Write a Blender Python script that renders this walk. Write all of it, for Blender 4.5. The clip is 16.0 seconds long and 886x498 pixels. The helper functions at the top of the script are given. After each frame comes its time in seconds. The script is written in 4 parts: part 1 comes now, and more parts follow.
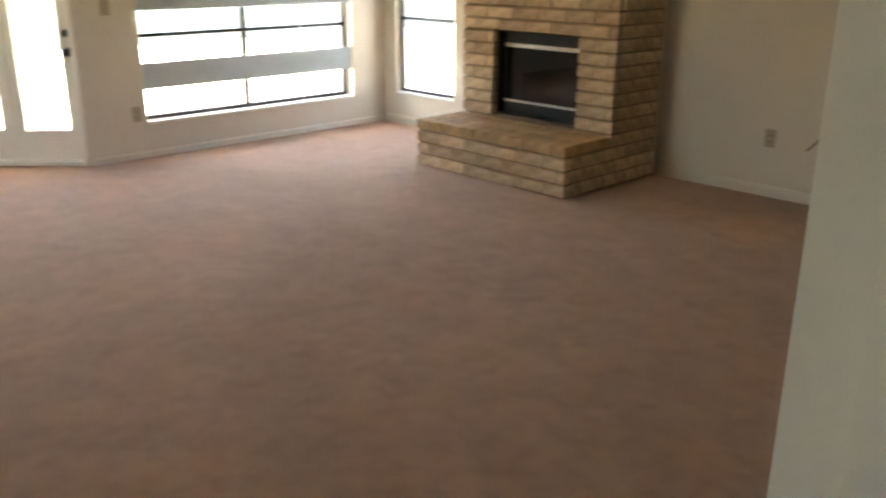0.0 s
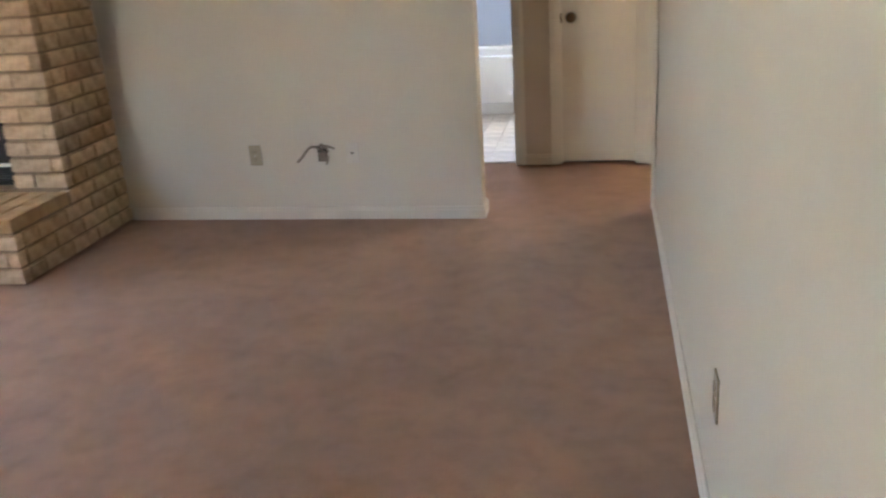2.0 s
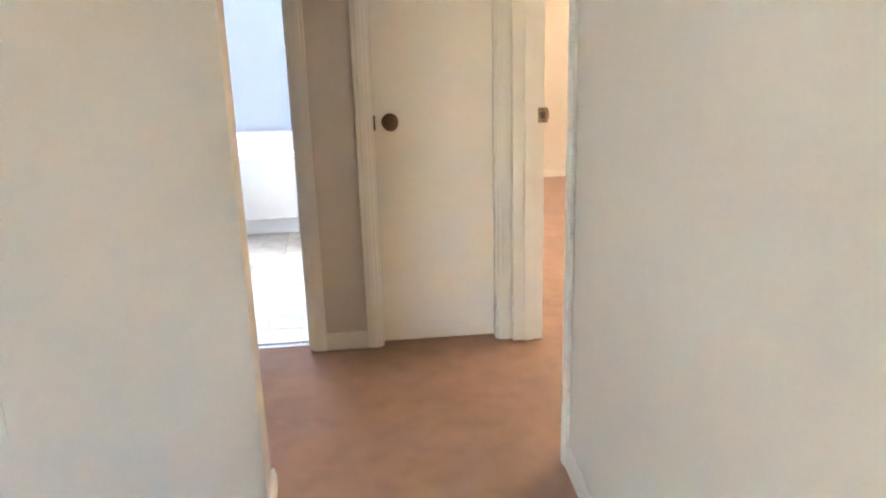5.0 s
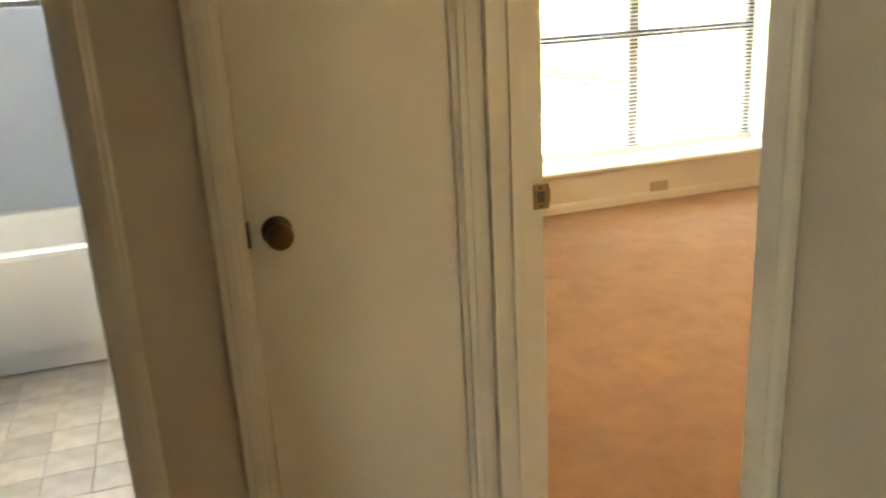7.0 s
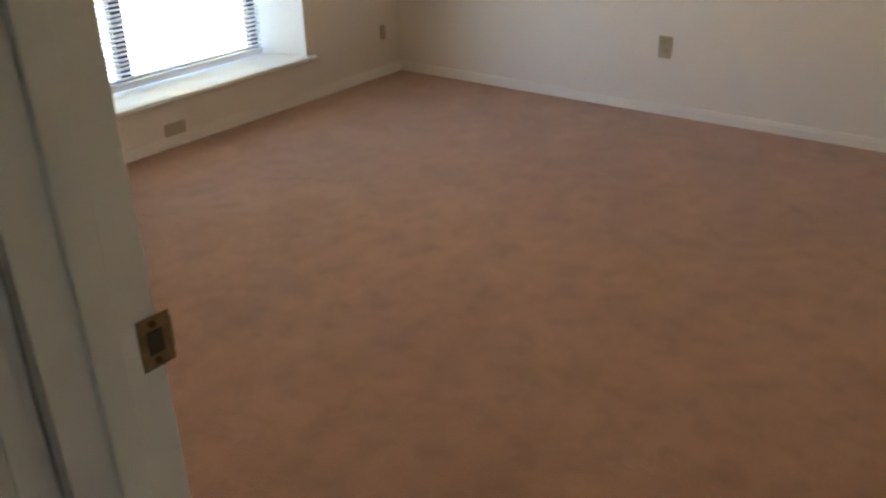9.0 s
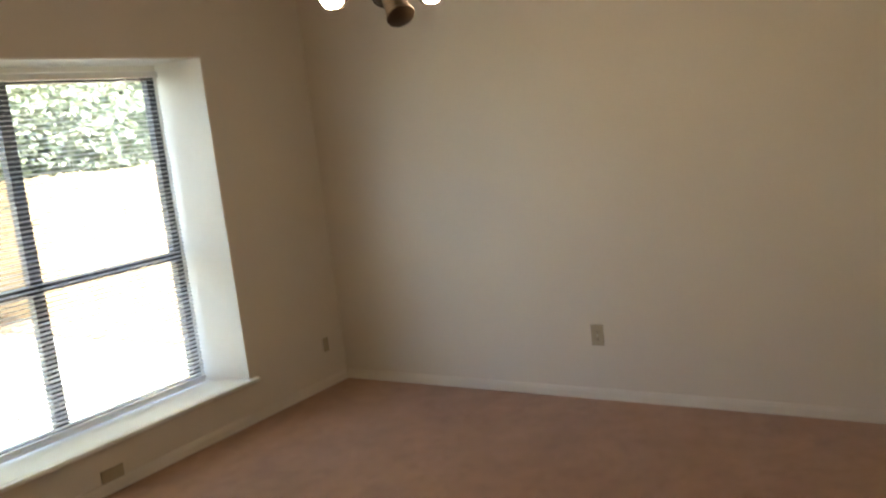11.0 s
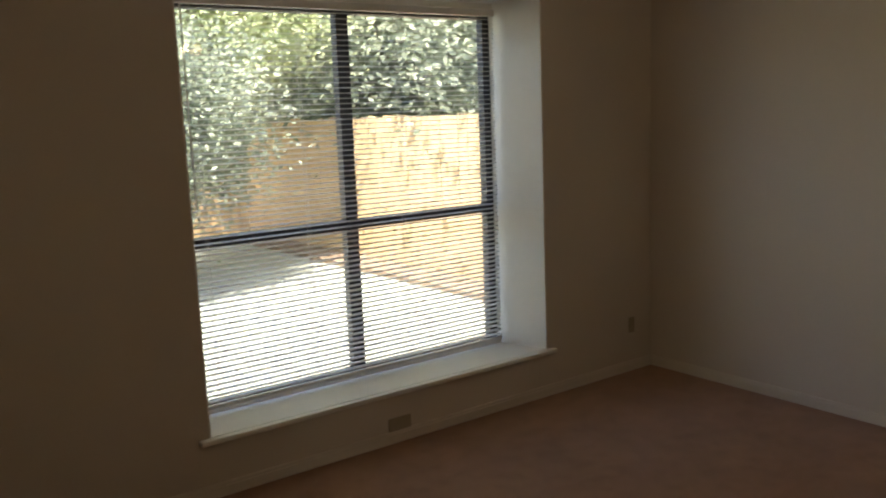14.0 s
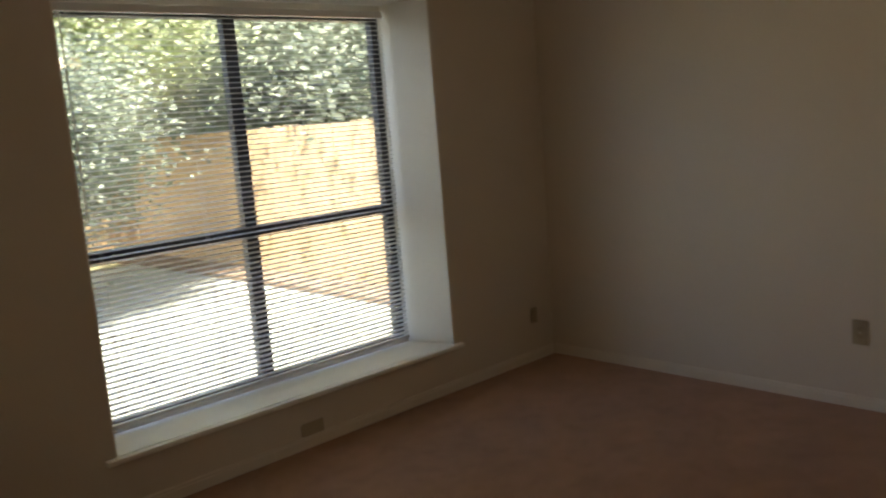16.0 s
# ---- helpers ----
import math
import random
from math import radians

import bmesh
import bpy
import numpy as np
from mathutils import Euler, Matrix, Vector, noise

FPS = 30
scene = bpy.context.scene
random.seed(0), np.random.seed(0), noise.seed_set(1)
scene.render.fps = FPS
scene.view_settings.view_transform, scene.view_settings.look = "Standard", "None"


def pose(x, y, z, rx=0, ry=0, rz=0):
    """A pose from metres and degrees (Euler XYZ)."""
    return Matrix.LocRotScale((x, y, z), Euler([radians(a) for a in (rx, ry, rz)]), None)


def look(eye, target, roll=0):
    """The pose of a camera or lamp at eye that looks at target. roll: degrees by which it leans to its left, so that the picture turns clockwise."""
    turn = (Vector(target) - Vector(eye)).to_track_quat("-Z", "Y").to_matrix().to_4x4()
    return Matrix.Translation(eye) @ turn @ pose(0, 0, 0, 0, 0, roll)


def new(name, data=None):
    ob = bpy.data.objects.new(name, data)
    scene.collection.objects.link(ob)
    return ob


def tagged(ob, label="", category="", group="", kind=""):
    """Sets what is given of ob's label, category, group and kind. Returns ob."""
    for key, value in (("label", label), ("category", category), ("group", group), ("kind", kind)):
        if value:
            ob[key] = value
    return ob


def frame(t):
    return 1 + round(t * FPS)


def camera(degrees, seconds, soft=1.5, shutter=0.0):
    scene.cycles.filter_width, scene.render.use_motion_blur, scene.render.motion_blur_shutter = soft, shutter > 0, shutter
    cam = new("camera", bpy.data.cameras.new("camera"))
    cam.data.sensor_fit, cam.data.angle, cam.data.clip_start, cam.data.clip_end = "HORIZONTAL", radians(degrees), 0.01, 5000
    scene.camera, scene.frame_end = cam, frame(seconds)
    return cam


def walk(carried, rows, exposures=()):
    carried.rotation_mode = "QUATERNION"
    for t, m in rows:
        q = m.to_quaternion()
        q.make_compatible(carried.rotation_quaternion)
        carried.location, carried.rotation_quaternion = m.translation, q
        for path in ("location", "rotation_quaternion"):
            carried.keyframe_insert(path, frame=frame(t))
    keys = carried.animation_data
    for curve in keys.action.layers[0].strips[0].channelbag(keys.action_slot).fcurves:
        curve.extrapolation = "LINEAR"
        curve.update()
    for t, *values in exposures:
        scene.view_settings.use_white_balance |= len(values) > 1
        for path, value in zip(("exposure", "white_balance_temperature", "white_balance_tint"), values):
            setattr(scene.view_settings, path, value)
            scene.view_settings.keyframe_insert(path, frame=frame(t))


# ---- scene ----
cam = camera(54.7, 16.0, soft=2.1, shutter=0.4)
PATH = [
    (0, (2.309, 0.857, 1.429), (0.948, 2.174, 0.787), 0.2),
    (0.5, (2.211, 1.017, 1.445), (1.098, 2.554, 0.813), 0.1),
    (1, (2.091, 1.295, 1.477), (1.222, 2.977, 0.832), -1.5),
    (1.5, (1.94, 1.399, 1.387), (1.343, 3.2, 0.756), -2.7),
    (2, (1.827, 1.632, 1.434), (1.456, 3.476, 0.755), -3.8),
    (2.5, (1.623, 1.856, 1.403), (1.486, 3.729, 0.718), -4.0),
    (3, (1.507, 2.129, 1.445), (1.533, 3.999, 0.737), -3.8),
    (3.5, (1.46, 2.542, 1.421), (1.565, 4.416, 0.729), -4.0),
    (4, (1.416, 3.015, 1.468), (1.581, 4.887, 0.782), -3.0),
    (4.5, (1.415, 3.444, 1.446), (1.622, 5.328, 0.82), -2.0),
    (4.7, (1.499, 3.617, 1.488), (1.677, 5.505, 0.863), -1.6),
    (6.8, (1.457, 5.249, 1.423), (1.925, 7.104, 0.84), -3.0),
    (7, (1.444, 5.389, 1.431), (2.0, 7.209, 0.815), -3.2),
    (7.3, (1.495, 5.623, 1.398), (2.201, 7.379, 0.753), -3.5),
    (7.6, (1.555, 5.796, 1.413), (2.39, 7.476, 0.721), -2.9),
    (8, (1.585, 5.946, 1.45), (2.617, 7.482, 0.691), -1.3),
    (8.5, (1.736, 6.332, 1.388), (3.032, 7.622, 0.578), -0.5),
    (9, (1.796, 6.435, 1.391), (3.23, 7.517, 0.512), -1.3),
    (9.5, (1.842, 6.235, 1.563), (3.247, 7.254, 0.57), -5.5),
    (10, (1.825, 6.227, 1.622), (3.323, 7.225, 0.749), -6.6),
    (10.2, (1.856, 6.236, 1.591), (3.438, 7.238, 0.891), -6.7),
    (12.3, (2.002, 6.454, 1.55), (3.565, 7.7, 1.472), -2.9),
    (12.5, (2.018, 6.417, 1.507), (3.535, 7.717, 1.411), -3.2),
    (13, (2.066, 6.582, 1.51), (3.482, 7.983, 1.327), -2.5),
    (13.5, (2.213, 6.615, 1.508), (3.463, 8.154, 1.244), -2.4),
    (14, (2.193, 6.73, 1.518), (3.363, 8.321, 1.2), -2.2),
    (14.5, (2.241, 6.73, 1.537), (3.342, 8.367, 1.21), -2.5),
    (15, (2.268, 6.743, 1.555), (3.374, 8.378, 1.232), -2.6),
    (15.5, (2.264, 6.732, 1.491), (3.448, 8.317, 1.196), -3.1),
    (16, (2.151, 6.714, 1.468), (3.504, 8.154, 1.16), -4.6),
]
EXPOSURE = [(0, 5.05, 8300, 12), (1, 5.0, 8400, 13), (1.5, 5.45, 7000, 15), (2, 5.85, 6500, 16), (3, 6.3, 6050, 16), (3.5, 6.65, 5900, 16), (4.7, 6.75, 6000, 15), (6.8, 5.65, 8800, 8),
            (7.3, 5.4, 8700, 8), (7.6, 5.0, 6700, 10), (8.5, 4.3, 5900, 11), (10.2, 4.2, 6000, 10), (12.3, 3.1, 7400, 12), (13.0, 2.65, 7000, 13), (13.5, 2.35, 6900, 14), (16, 2.35, 6900, 14)]
walk(cam, [(t, look(eye, target, roll)) for t, eye, target, roll in PATH], EXPOSURE)

# ---- light ----
SUN = Vector((-0.30, -0.20, 0.93)).normalized()
world = bpy.data.worlds.new("sky")
scene.world = world
world.use_nodes = True
wn = world.node_tree.nodes
wl = world.node_tree.links
wn.clear()
sky = wn.new("ShaderNodeTexSky")
sky.sky_type = "NISHITA"
sky.sun_disc = False
sky.sun_elevation = math.asin(SUN.z)
sky.sun_rotation = math.atan2(SUN.x, SUN.y)
sky.dust_density = 2.0
bg = wn.new("ShaderNodeBackground")
bg.inputs["Strength"].default_value = 0.15
wo = wn.new("ShaderNodeOutputWorld")
wl.new(sky.outputs[0], bg.inputs["Color"])
wl.new(bg.outputs[0], wo.inputs["Surface"])
sun = new("sun", bpy.data.lights.new("sun", "SUN"))
sun.data.energy = 5.0
sun.data.angle = radians(0.5)
sun.data.color = (1.0, 0.95, 0.86)
sun.matrix_world = look(SUN * 30, (0, 0, 0))


def window_light(name, at, aim, wide, high, energy, colour):
    """Area lamp in a window's opening, added on top of the sky's own light."""
    data = bpy.data.lights.new(name, "AREA")
    data.shape = "RECTANGLE"
    data.size, data.size_y = wide, high
    data.energy = energy
    data.color = colour
    ob = new(name, data)
    ob.matrix_world = look(at, aim)
    return ob


# Fill lamp, added to brighten the bathroom and the hall.
window_light("bathroom_fill_light", (0.74, 9.66, 1.705), (0.74, 8.0, 1.3), 0.78, 0.58, 0.5, (0.90, 0.96, 1.0))

# ---- materials ----
def material(name, base, rough=0.6, metal=0.0, grain=None, grain_size=60.0, amount=0.12, stain_size=1.5, stain=0.06,
             bump=0.0, bump_size=None, spec=0.4, per_object=0.0, emit=0.0):
    """A painted, woven or cut surface: base colour varied at two scales, with fine relief."""
    m = bpy.data.materials.new(name)
    m.use_nodes = True
    n, l = m.node_tree.nodes, m.node_tree.links
    p = n["Principled BSDF"]
    p.inputs["Roughness"].default_value = rough
    p.inputs["Metallic"].default_value = metal
    p.inputs["Specular IOR Level"].default_value = spec
    tc = n.new("ShaderNodeTexCoord")
    fine = n.new("ShaderNodeTexNoise")
    fine.inputs["Scale"].default_value = grain_size
    fine.inputs["Detail"].default_value = 4
    l.new(tc.outputs["Object"], fine.inputs["Vector"])
    broad = n.new("ShaderNodeTexNoise")
    broad.inputs["Scale"].default_value = stain_size
    broad.inputs["Detail"].default_value = 3
    l.new(tc.outputs["Object"], broad.inputs["Vector"])
    dark = tuple(c * (1 - 2 * amount) for c in base)
    light = tuple(min(1, c * (1 + 2 * amount)) for c in base) if grain is None else grain
    r1 = n.new("ShaderNodeMix")
    r1.data_type = "RGBA"
    r1.inputs[6].default_value = (*dark, 1)
    r1.inputs[7].default_value = (*light, 1)
    l.new(fine.outputs["Fac"], r1.inputs[0])
    mp = n.new("ShaderNodeMapRange")
    mp.inputs[1].default_value, mp.inputs[2].default_value = 0.3, 0.7
    mp.inputs[3].default_value, mp.inputs[4].default_value = 1 - stain, 1 + stain
    l.new(broad.outputs["Fac"], mp.inputs[0])
    value = mp.outputs[0]
    if per_object:
        info = n.new("ShaderNodeObjectInfo")
        mo = n.new("ShaderNodeMapRange")
        mo.inputs[3].default_value, mo.inputs[4].default_value = 1 - per_object, 1 + per_object
        l.new(info.outputs["Random"], mo.inputs[0])
        mul = n.new("ShaderNodeMath")
        mul.operation = "MULTIPLY"
        l.new(mp.outputs[0], mul.inputs[0])
        l.new(mo.outputs[0], mul.inputs[1])
        value = mul.outputs[0]
    sc = n.new("ShaderNodeVectorMath")
    sc.operation = "SCALE"
    l.new(r1.outputs[2], sc.inputs[0])
    l.new(value, sc.inputs["Scale"])
    l.new(sc.outputs[0], p.inputs["Base Color"])
    if bump:
        b = n.new("ShaderNodeBump")
        b.inputs["Strength"].default_value = bump
        b.inputs["Distance"].default_value = 0.004
        src = fine
        if bump_size:
            src = n.new("ShaderNodeTexNoise")
            src.inputs["Scale"].default_value = bump_size
            src.inputs["Detail"].default_value = 3
            l.new(tc.outputs["Object"], src.inputs["Vector"])
        l.new(src.outputs["Fac"], b.inputs["Height"])
        l.new(b.outputs[0], p.inputs["Normal"])
    if emit:
        p.inputs["Emission Color"].default_value = (*base, 1)
        p.inputs["Emission Strength"].default_value = emit
    return m


def carpet_material():
    """Cut-pile carpet: speckled yarn, trodden patches that lean either way, and a soft nap."""
    m = bpy.data.materials.new("cut pile carpet")
    m.use_nodes = True
    n, l = m.node_tree.nodes, m.node_tree.links
    p = n["Principled BSDF"]
    p.inputs["Roughness"].default_value = 0.95
    p.inputs["Specular IOR Level"].default_value = 0.1
    p.inputs["Sheen Weight"].default_value = 0.42
    p.inputs["Sheen Roughness"].default_value = 0.5
    p.inputs["Sheen Tint"].default_value = (0.88, 0.76, 0.72, 1)
    tc = n.new("ShaderNodeTexCoord")
    yarn = n.new("ShaderNodeTexNoise")
    yarn.inputs["Scale"].default_value = 240
    yarn.inputs["Detail"].default_value = 2
    patch = n.new("ShaderNodeTexNoise")
    patch.inputs["Scale"].default_value = 4.6
    patch.inputs["Detail"].default_value = 4
    patch.inputs["Roughness"].default_value = 0.55
    patch.inputs["Distortion"].default_value = 0.35
    wide = n.new("ShaderNodeTexNoise")
    wide.inputs["Scale"].default_value = 0.9
    wide.inputs["Detail"].default_value = 2
    for t in (yarn, patch, wide):
        l.new(tc.outputs["Object"], t.inputs["Vector"])
    mix = n.new("ShaderNodeMix")
    mix.data_type = "RGBA"
    mix.inputs[6].default_value = (0.225, 0.115, 0.068, 1)
    mix.inputs[7].default_value = (0.44, 0.258, 0.165, 1)
    l.new(yarn.outputs["Fac"], mix.inputs[0])
    lean = n.new("ShaderNodeMapRange")
    lean.inputs[1].default_value, lean.inputs[2].default_value = 0.33, 0.67
    lean.inputs[3].default_value, lean.inputs[4].default_value = 0.89, 1.08
    l.new(patch.outputs["Fac"], lean.inputs[0])
    worn = n.new("ShaderNodeMapRange")
    worn.inputs[1].default_value, worn.inputs[2].default_value = 0.3, 0.7
    worn.inputs[3].default_value, worn.inputs[4].default_value = 0.92, 1.08
    l.new(wide.outputs["Fac"], worn.inputs[0])
    mul = n.new("ShaderNodeMath")
    mul.operation = "MULTIPLY"
    l.new(lean.outputs[0], mul.inputs[0])
    l.new(worn.outputs[0], mul.inputs[1])
    scuff = n.new("ShaderNodeTexNoise")
    scuff.inputs["Scale"].default_value = 12
    scuff.inputs["Detail"].default_value = 4
    l.new(tc.outputs["Object"], scuff.inputs["Vector"])
    dent = n.new("ShaderNodeMapRange")
    dent.inputs[1].default_value, dent.inputs[2].default_value = 0.46, 0.74
    dent.inputs[3].default_value, dent.inputs[4].default_value = 1.04, 0.86
    l.new(scuff.outputs["Fac"], dent.inputs[0])
    both = n.new("ShaderNodeMath")
    both.operation = "MULTIPLY"
    l.new(mul.outputs[0], both.inputs[0])
    l.new(dent.outputs[0], both.inputs[1])
    mul = both
    sc = n.new("ShaderNodeVectorMath")
    sc.operation = "SCALE"
    l.new(mix.outputs[2], sc.inputs[0])
    l.new(mul.outputs[0], sc.inputs["Scale"])
    l.new(sc.outputs[0], p.inputs["Base Color"])
    add = n.new("ShaderNodeMath")
    add.operation = "MULTIPLY_ADD"
    add.inputs[1].default_value = 0.8
    l.new(yarn.outputs["Fac"], add.inputs[0])
    l.new(patch.outputs["Fac"], add.inputs[2])
    b = n.new("ShaderNodeBump")
    b.inputs["Strength"].default_value = 0.45
    b.inputs["Distance"].default_value = 0.008
    l.new(add.outputs[0], b.inputs["Height"])
    l.new(b.outputs[0], p.inputs["Normal"])
    return m


def leaf_material(name, deep, pale):
    """Thin leaves: each its own green, in paler and deeper boughs, letting light through."""
    m = bpy.data.materials.new(name)
    m.use_nodes = True
    n, l = m.node_tree.nodes, m.node_tree.links
    n.remove(n["Principled BSDF"])
    tc = n.new("ShaderNodeTexCoord")
    bough = n.new("ShaderNodeTexNoise")
    bough.inputs["Scale"].default_value = 1.6
    bough.inputs["Detail"].default_value = 3
    l.new(tc.outputs["Object"], bough.inputs["Vector"])
    spread = n.new("ShaderNodeMapRange")
    spread.inputs[1].default_value, spread.inputs[2].default_value = 0.36, 0.64
    l.new(bough.outputs["Fac"], spread.inputs[0])
    geo = n.new("ShaderNodeNewGeometry")
    both = n.new("ShaderNodeMix")
    both.inputs[0].default_value = 0.35
    l.new(spread.outputs[0], both.inputs[2])
    l.new(geo.outputs["Random Per Island"], both.inputs[3])
    col = n.new("ShaderNodeMix")
    col.data_type = "RGBA"
    col.inputs[6].default_value = (*deep, 1)
    col.inputs[7].default_value = (*pale, 1)
    l.new(both.outputs[0], col.inputs[0])
    df = n.new("ShaderNodeBsdfDiffuse")
    tl = n.new("ShaderNodeBsdfTranslucent")
    mx = n.new("ShaderNodeMixShader")
    mx.inputs[0].default_value = 0.5
    l.new(col.outputs[2], df.inputs["Color"])
    l.new(col.outputs[2], tl.inputs["Color"])
    l.new(df.outputs[0], mx.inputs[1])
    l.new(tl.outputs[0], mx.inputs[2])
    l.new(mx.outputs[0], n["Material Output"].inputs["Surface"])
    return m


def glass_material(name, tint=(1, 1, 1), rough=0.0, mirror=0.04):
    """Thin clear pane: lets light straight through and mirrors a little."""
    m = bpy.data.materials.new(name)
    m.use_nodes = True
    n, l = m.node_tree.nodes, m.node_tree.links
    n.remove(n["Principled BSDF"])
    tr = n.new("ShaderNodeBsdfTransparent")
    tr.inputs["Color"].default_value = (*tint, 1)
    gl = n.new("ShaderNodeBsdfGlossy")
    gl.inputs["Roughness"].default_value = rough
    lw = n.new("ShaderNodeLayerWeight")
    lw.inputs["Blend"].default_value = 0.5
    pw = n.new("ShaderNodeMath")
    pw.operation = "POWER"
    pw.inputs[1].default_value = 4.0
    l.new(lw.outputs["Facing"], pw.inputs[0])
    fr = n.new("ShaderNodeMath")
    fr.operation = "MULTIPLY_ADD"
    fr.inputs[1].default_value, fr.inputs[2].default_value = 0.6, mirror
    l.new(pw.outputs[0], fr.inputs[0])
    mx = n.new("ShaderNodeMixShader")
    l.new(fr.outputs[0], mx.inputs[0])
    l.new(tr.outputs[0], mx.inputs[1])
    l.new(gl.outputs[0], mx.inputs[2])
    l.new(mx.outputs[0], n["Material Output"].inputs["Surface"])
    return m


WALL = material("cream wall paint", (0.64, 0.58, 0.50), 0.7, amount=0.01, grain_size=90, stain_size=1.1, stain=0.03, bump=0.12, bump_size=140)
WALL_BLUE = material("blue grey wall paint", (0.42, 0.47, 0.56), 0.6, amount=0.01, stain_size=1.3, stain=0.03, bump=0.1, bump_size=140)
TRIM = material("white trim paint", (0.80, 0.77, 0.70), 0.4, amount=0.01, grain_size=30, stain_size=3, stain=0.03, bump=0.03)
LINING = material("bright white paint", (0.84, 0.83, 0.78), 0.5, amount=0.01, grain_size=40, stain_size=3, stain=0.03, bump=0.04)
DOOR = material("off white door paint", (0.78, 0.75, 0.68), 0.42, amount=0.012, grain_size=22, stain_size=2.2, stain=0.03, bump=0.05)
BASE = material("cream baseboard paint", (0.68, 0.625, 0.55), 0.45, amount=0.012, grain_size=30, stain_size=2.5, stain=0.05, bump=0.03)
CEILING = material("white ceiling texture", (0.66, 0.63, 0.58), 0.85, amount=0.03, grain_size=120, stain=0.03, bump=0.5, bump_size=90)
CARPET = carpet_material()
BRICK = material("tan fireplace brick", (0.42, 0.25, 0.135), 0.85, grain=(0.74, 0.55, 0.38), grain_size=26, amount=0.2, stain_size=9, stain=0.14, bump=0.35, bump_size=110, per_object=0.2)
MORTAR = material("brown grey mortar", (0.27, 0.185, 0.125), 0.95, amount=0.1, grain_size=120, stain_size=6, stain=0.12, bump=0.5)
HEARTH = material("tan hearth brick", (0.42, 0.25, 0.115), 0.8, grain=(0.54, 0.36, 0.21), grain_size=28, amount=0.1, stain_size=7, stain=0.12, bump=0.4, bump_size=70, per_object=0.12)
IRON = material("black painted steel", (0.018, 0.018, 0.02), 0.5, amount=0.1, stain_size=5, stain=0.15, spec=0.3)
SOOT = material("sooty firebrick", (0.03, 0.027, 0.025), 0.95, amount=0.2, grain_size=30, stain_size=5, stain=0.2, bump=0.4)
CHROME = material("brushed steel", (0.72, 0.69, 0.63), 0.3, 1.0, amount=0.03, grain_size=60, stain=0.05)
BRASS = material("aged brass", (0.14, 0.09, 0.045), 0.32, 1.0, amount=0.1, grain_size=40, stain_size=14, stain=0.2)
WORN = material("worn brass", (0.26, 0.19, 0.11), 0.4, 0.9, amount=0.12, grain_size=60, stain_size=40, stain=0.3)
BRONZE = material("dark bronze aluminium", (0.055, 0.055, 0.06), 0.45, 0.5, amount=0.05, stain_size=3, stain=0.08)
PLATE = material("almond plastic", (0.38, 0.32, 0.225), 0.4, amount=0.02, stain_size=8, stain=0.04)
PLATE_DARK = material("dark plastic and hole shade", (0.06, 0.05, 0.04), 0.5, amount=0.03)
PLATE_PAINTED = material("painted over plate", (0.62, 0.575, 0.525), 0.5, amount=0.02, stain_size=12, stain=0.05)
WIRE = material("grey cable sheath", (0.22, 0.175, 0.14), 0.55, amount=0.1, grain_size=60)
SLAT = material("white enamel slat", (0.78, 0.77, 0.75), 0.35, amount=0.02, stain_size=4, stain=0.04)
SHADE = material("blue grey shade cloth", (0.44, 0.50, 0.56), 0.9, amount=0.08, grain_size=200, stain_size=3, stain=0.06)
sheer = SHADE.node_tree.nodes.new("ShaderNodeMixShader")
clear = SHADE.node_tree.nodes.new("ShaderNodeBsdfTransparent")
sheer.inputs[0].default_value = 0.02
SHADE.node_tree.links.new(SHADE.node_tree.nodes["Principled BSDF"].outputs[0], sheer.inputs[1])
SHADE.node_tree.links.new(clear.outputs[0], sheer.inputs[2])
SHADE.node_tree.links.new(sheer.outputs[0], SHADE.node_tree.nodes["Material Output"].inputs["Surface"])
TUB = material("white enamel", (0.84, 0.83, 0.82), 0.18, amount=0.005, stain_size=2, stain=0.02, spec=0.5)
VINYL = material("pale vinyl floor", (0.60, 0.56, 0.53), 0.35, amount=0.06, grain_size=14, stain_size=3, stain=0.08)
TILE = material("beige vinyl tile", (0.56, 0.49, 0.42), 0.3, grain=(0.70, 0.64, 0.57), amount=0.1, grain_size=16, stain_size=5, stain=0.12, per_object=0.16)
WOOD = material("dark walnut fan blade", (0.06, 0.032, 0.02), 0.4, grain=(0.11, 0.06, 0.035), grain_size=35, amount=0.15, stain_size=5, stain=0.1)
FAN = material("antique bronze fan metal", (0.06, 0.042, 0.03), 0.6, 0.3, amount=0.06, stain_size=9, stain=0.12)
CONCRETE = material("pale patio concrete", (0.32, 0.335, 0.285), 0.9, amount=0.05, grain_size=40, stain_size=0.7, stain=0.1, bump=0.3)
LAWN = material("dry lawn", (0.20, 0.22, 0.10), 0.95, grain=(0.34, 0.31, 0.17), amount=0.2, grain_size=30, stain_size=0.4, stain=0.25, bump=0.8)
FENCE = material("tan cedar board", (0.56, 0.40, 0.23), 0.8, amount=0.07, grain_size=16, stain_size=2.5, stain=0.08, bump=0.25, per_object=0.05)
SIDING = material("grey block wall", (0.36, 0.38, 0.40), 0.9, amount=0.06, grain_size=40, stain_size=2, stain=0.1, bump=0.3)
SOIL = material("brown mulch", (0.20, 0.145, 0.10), 0.95, amount=0.2, grain_size=45, stain_size=3, stain=0.2, bump=0.9)
ROOF = material("brown roof deck", (0.24, 0.20, 0.16), 0.9, amount=0.08, stain_size=2, stain=0.12)
BARK = material("grey brown bark", (0.16, 0.125, 0.09), 0.95, amount=0.2, grain_size=22, stain_size=4, stain=0.2, bump=0.9)
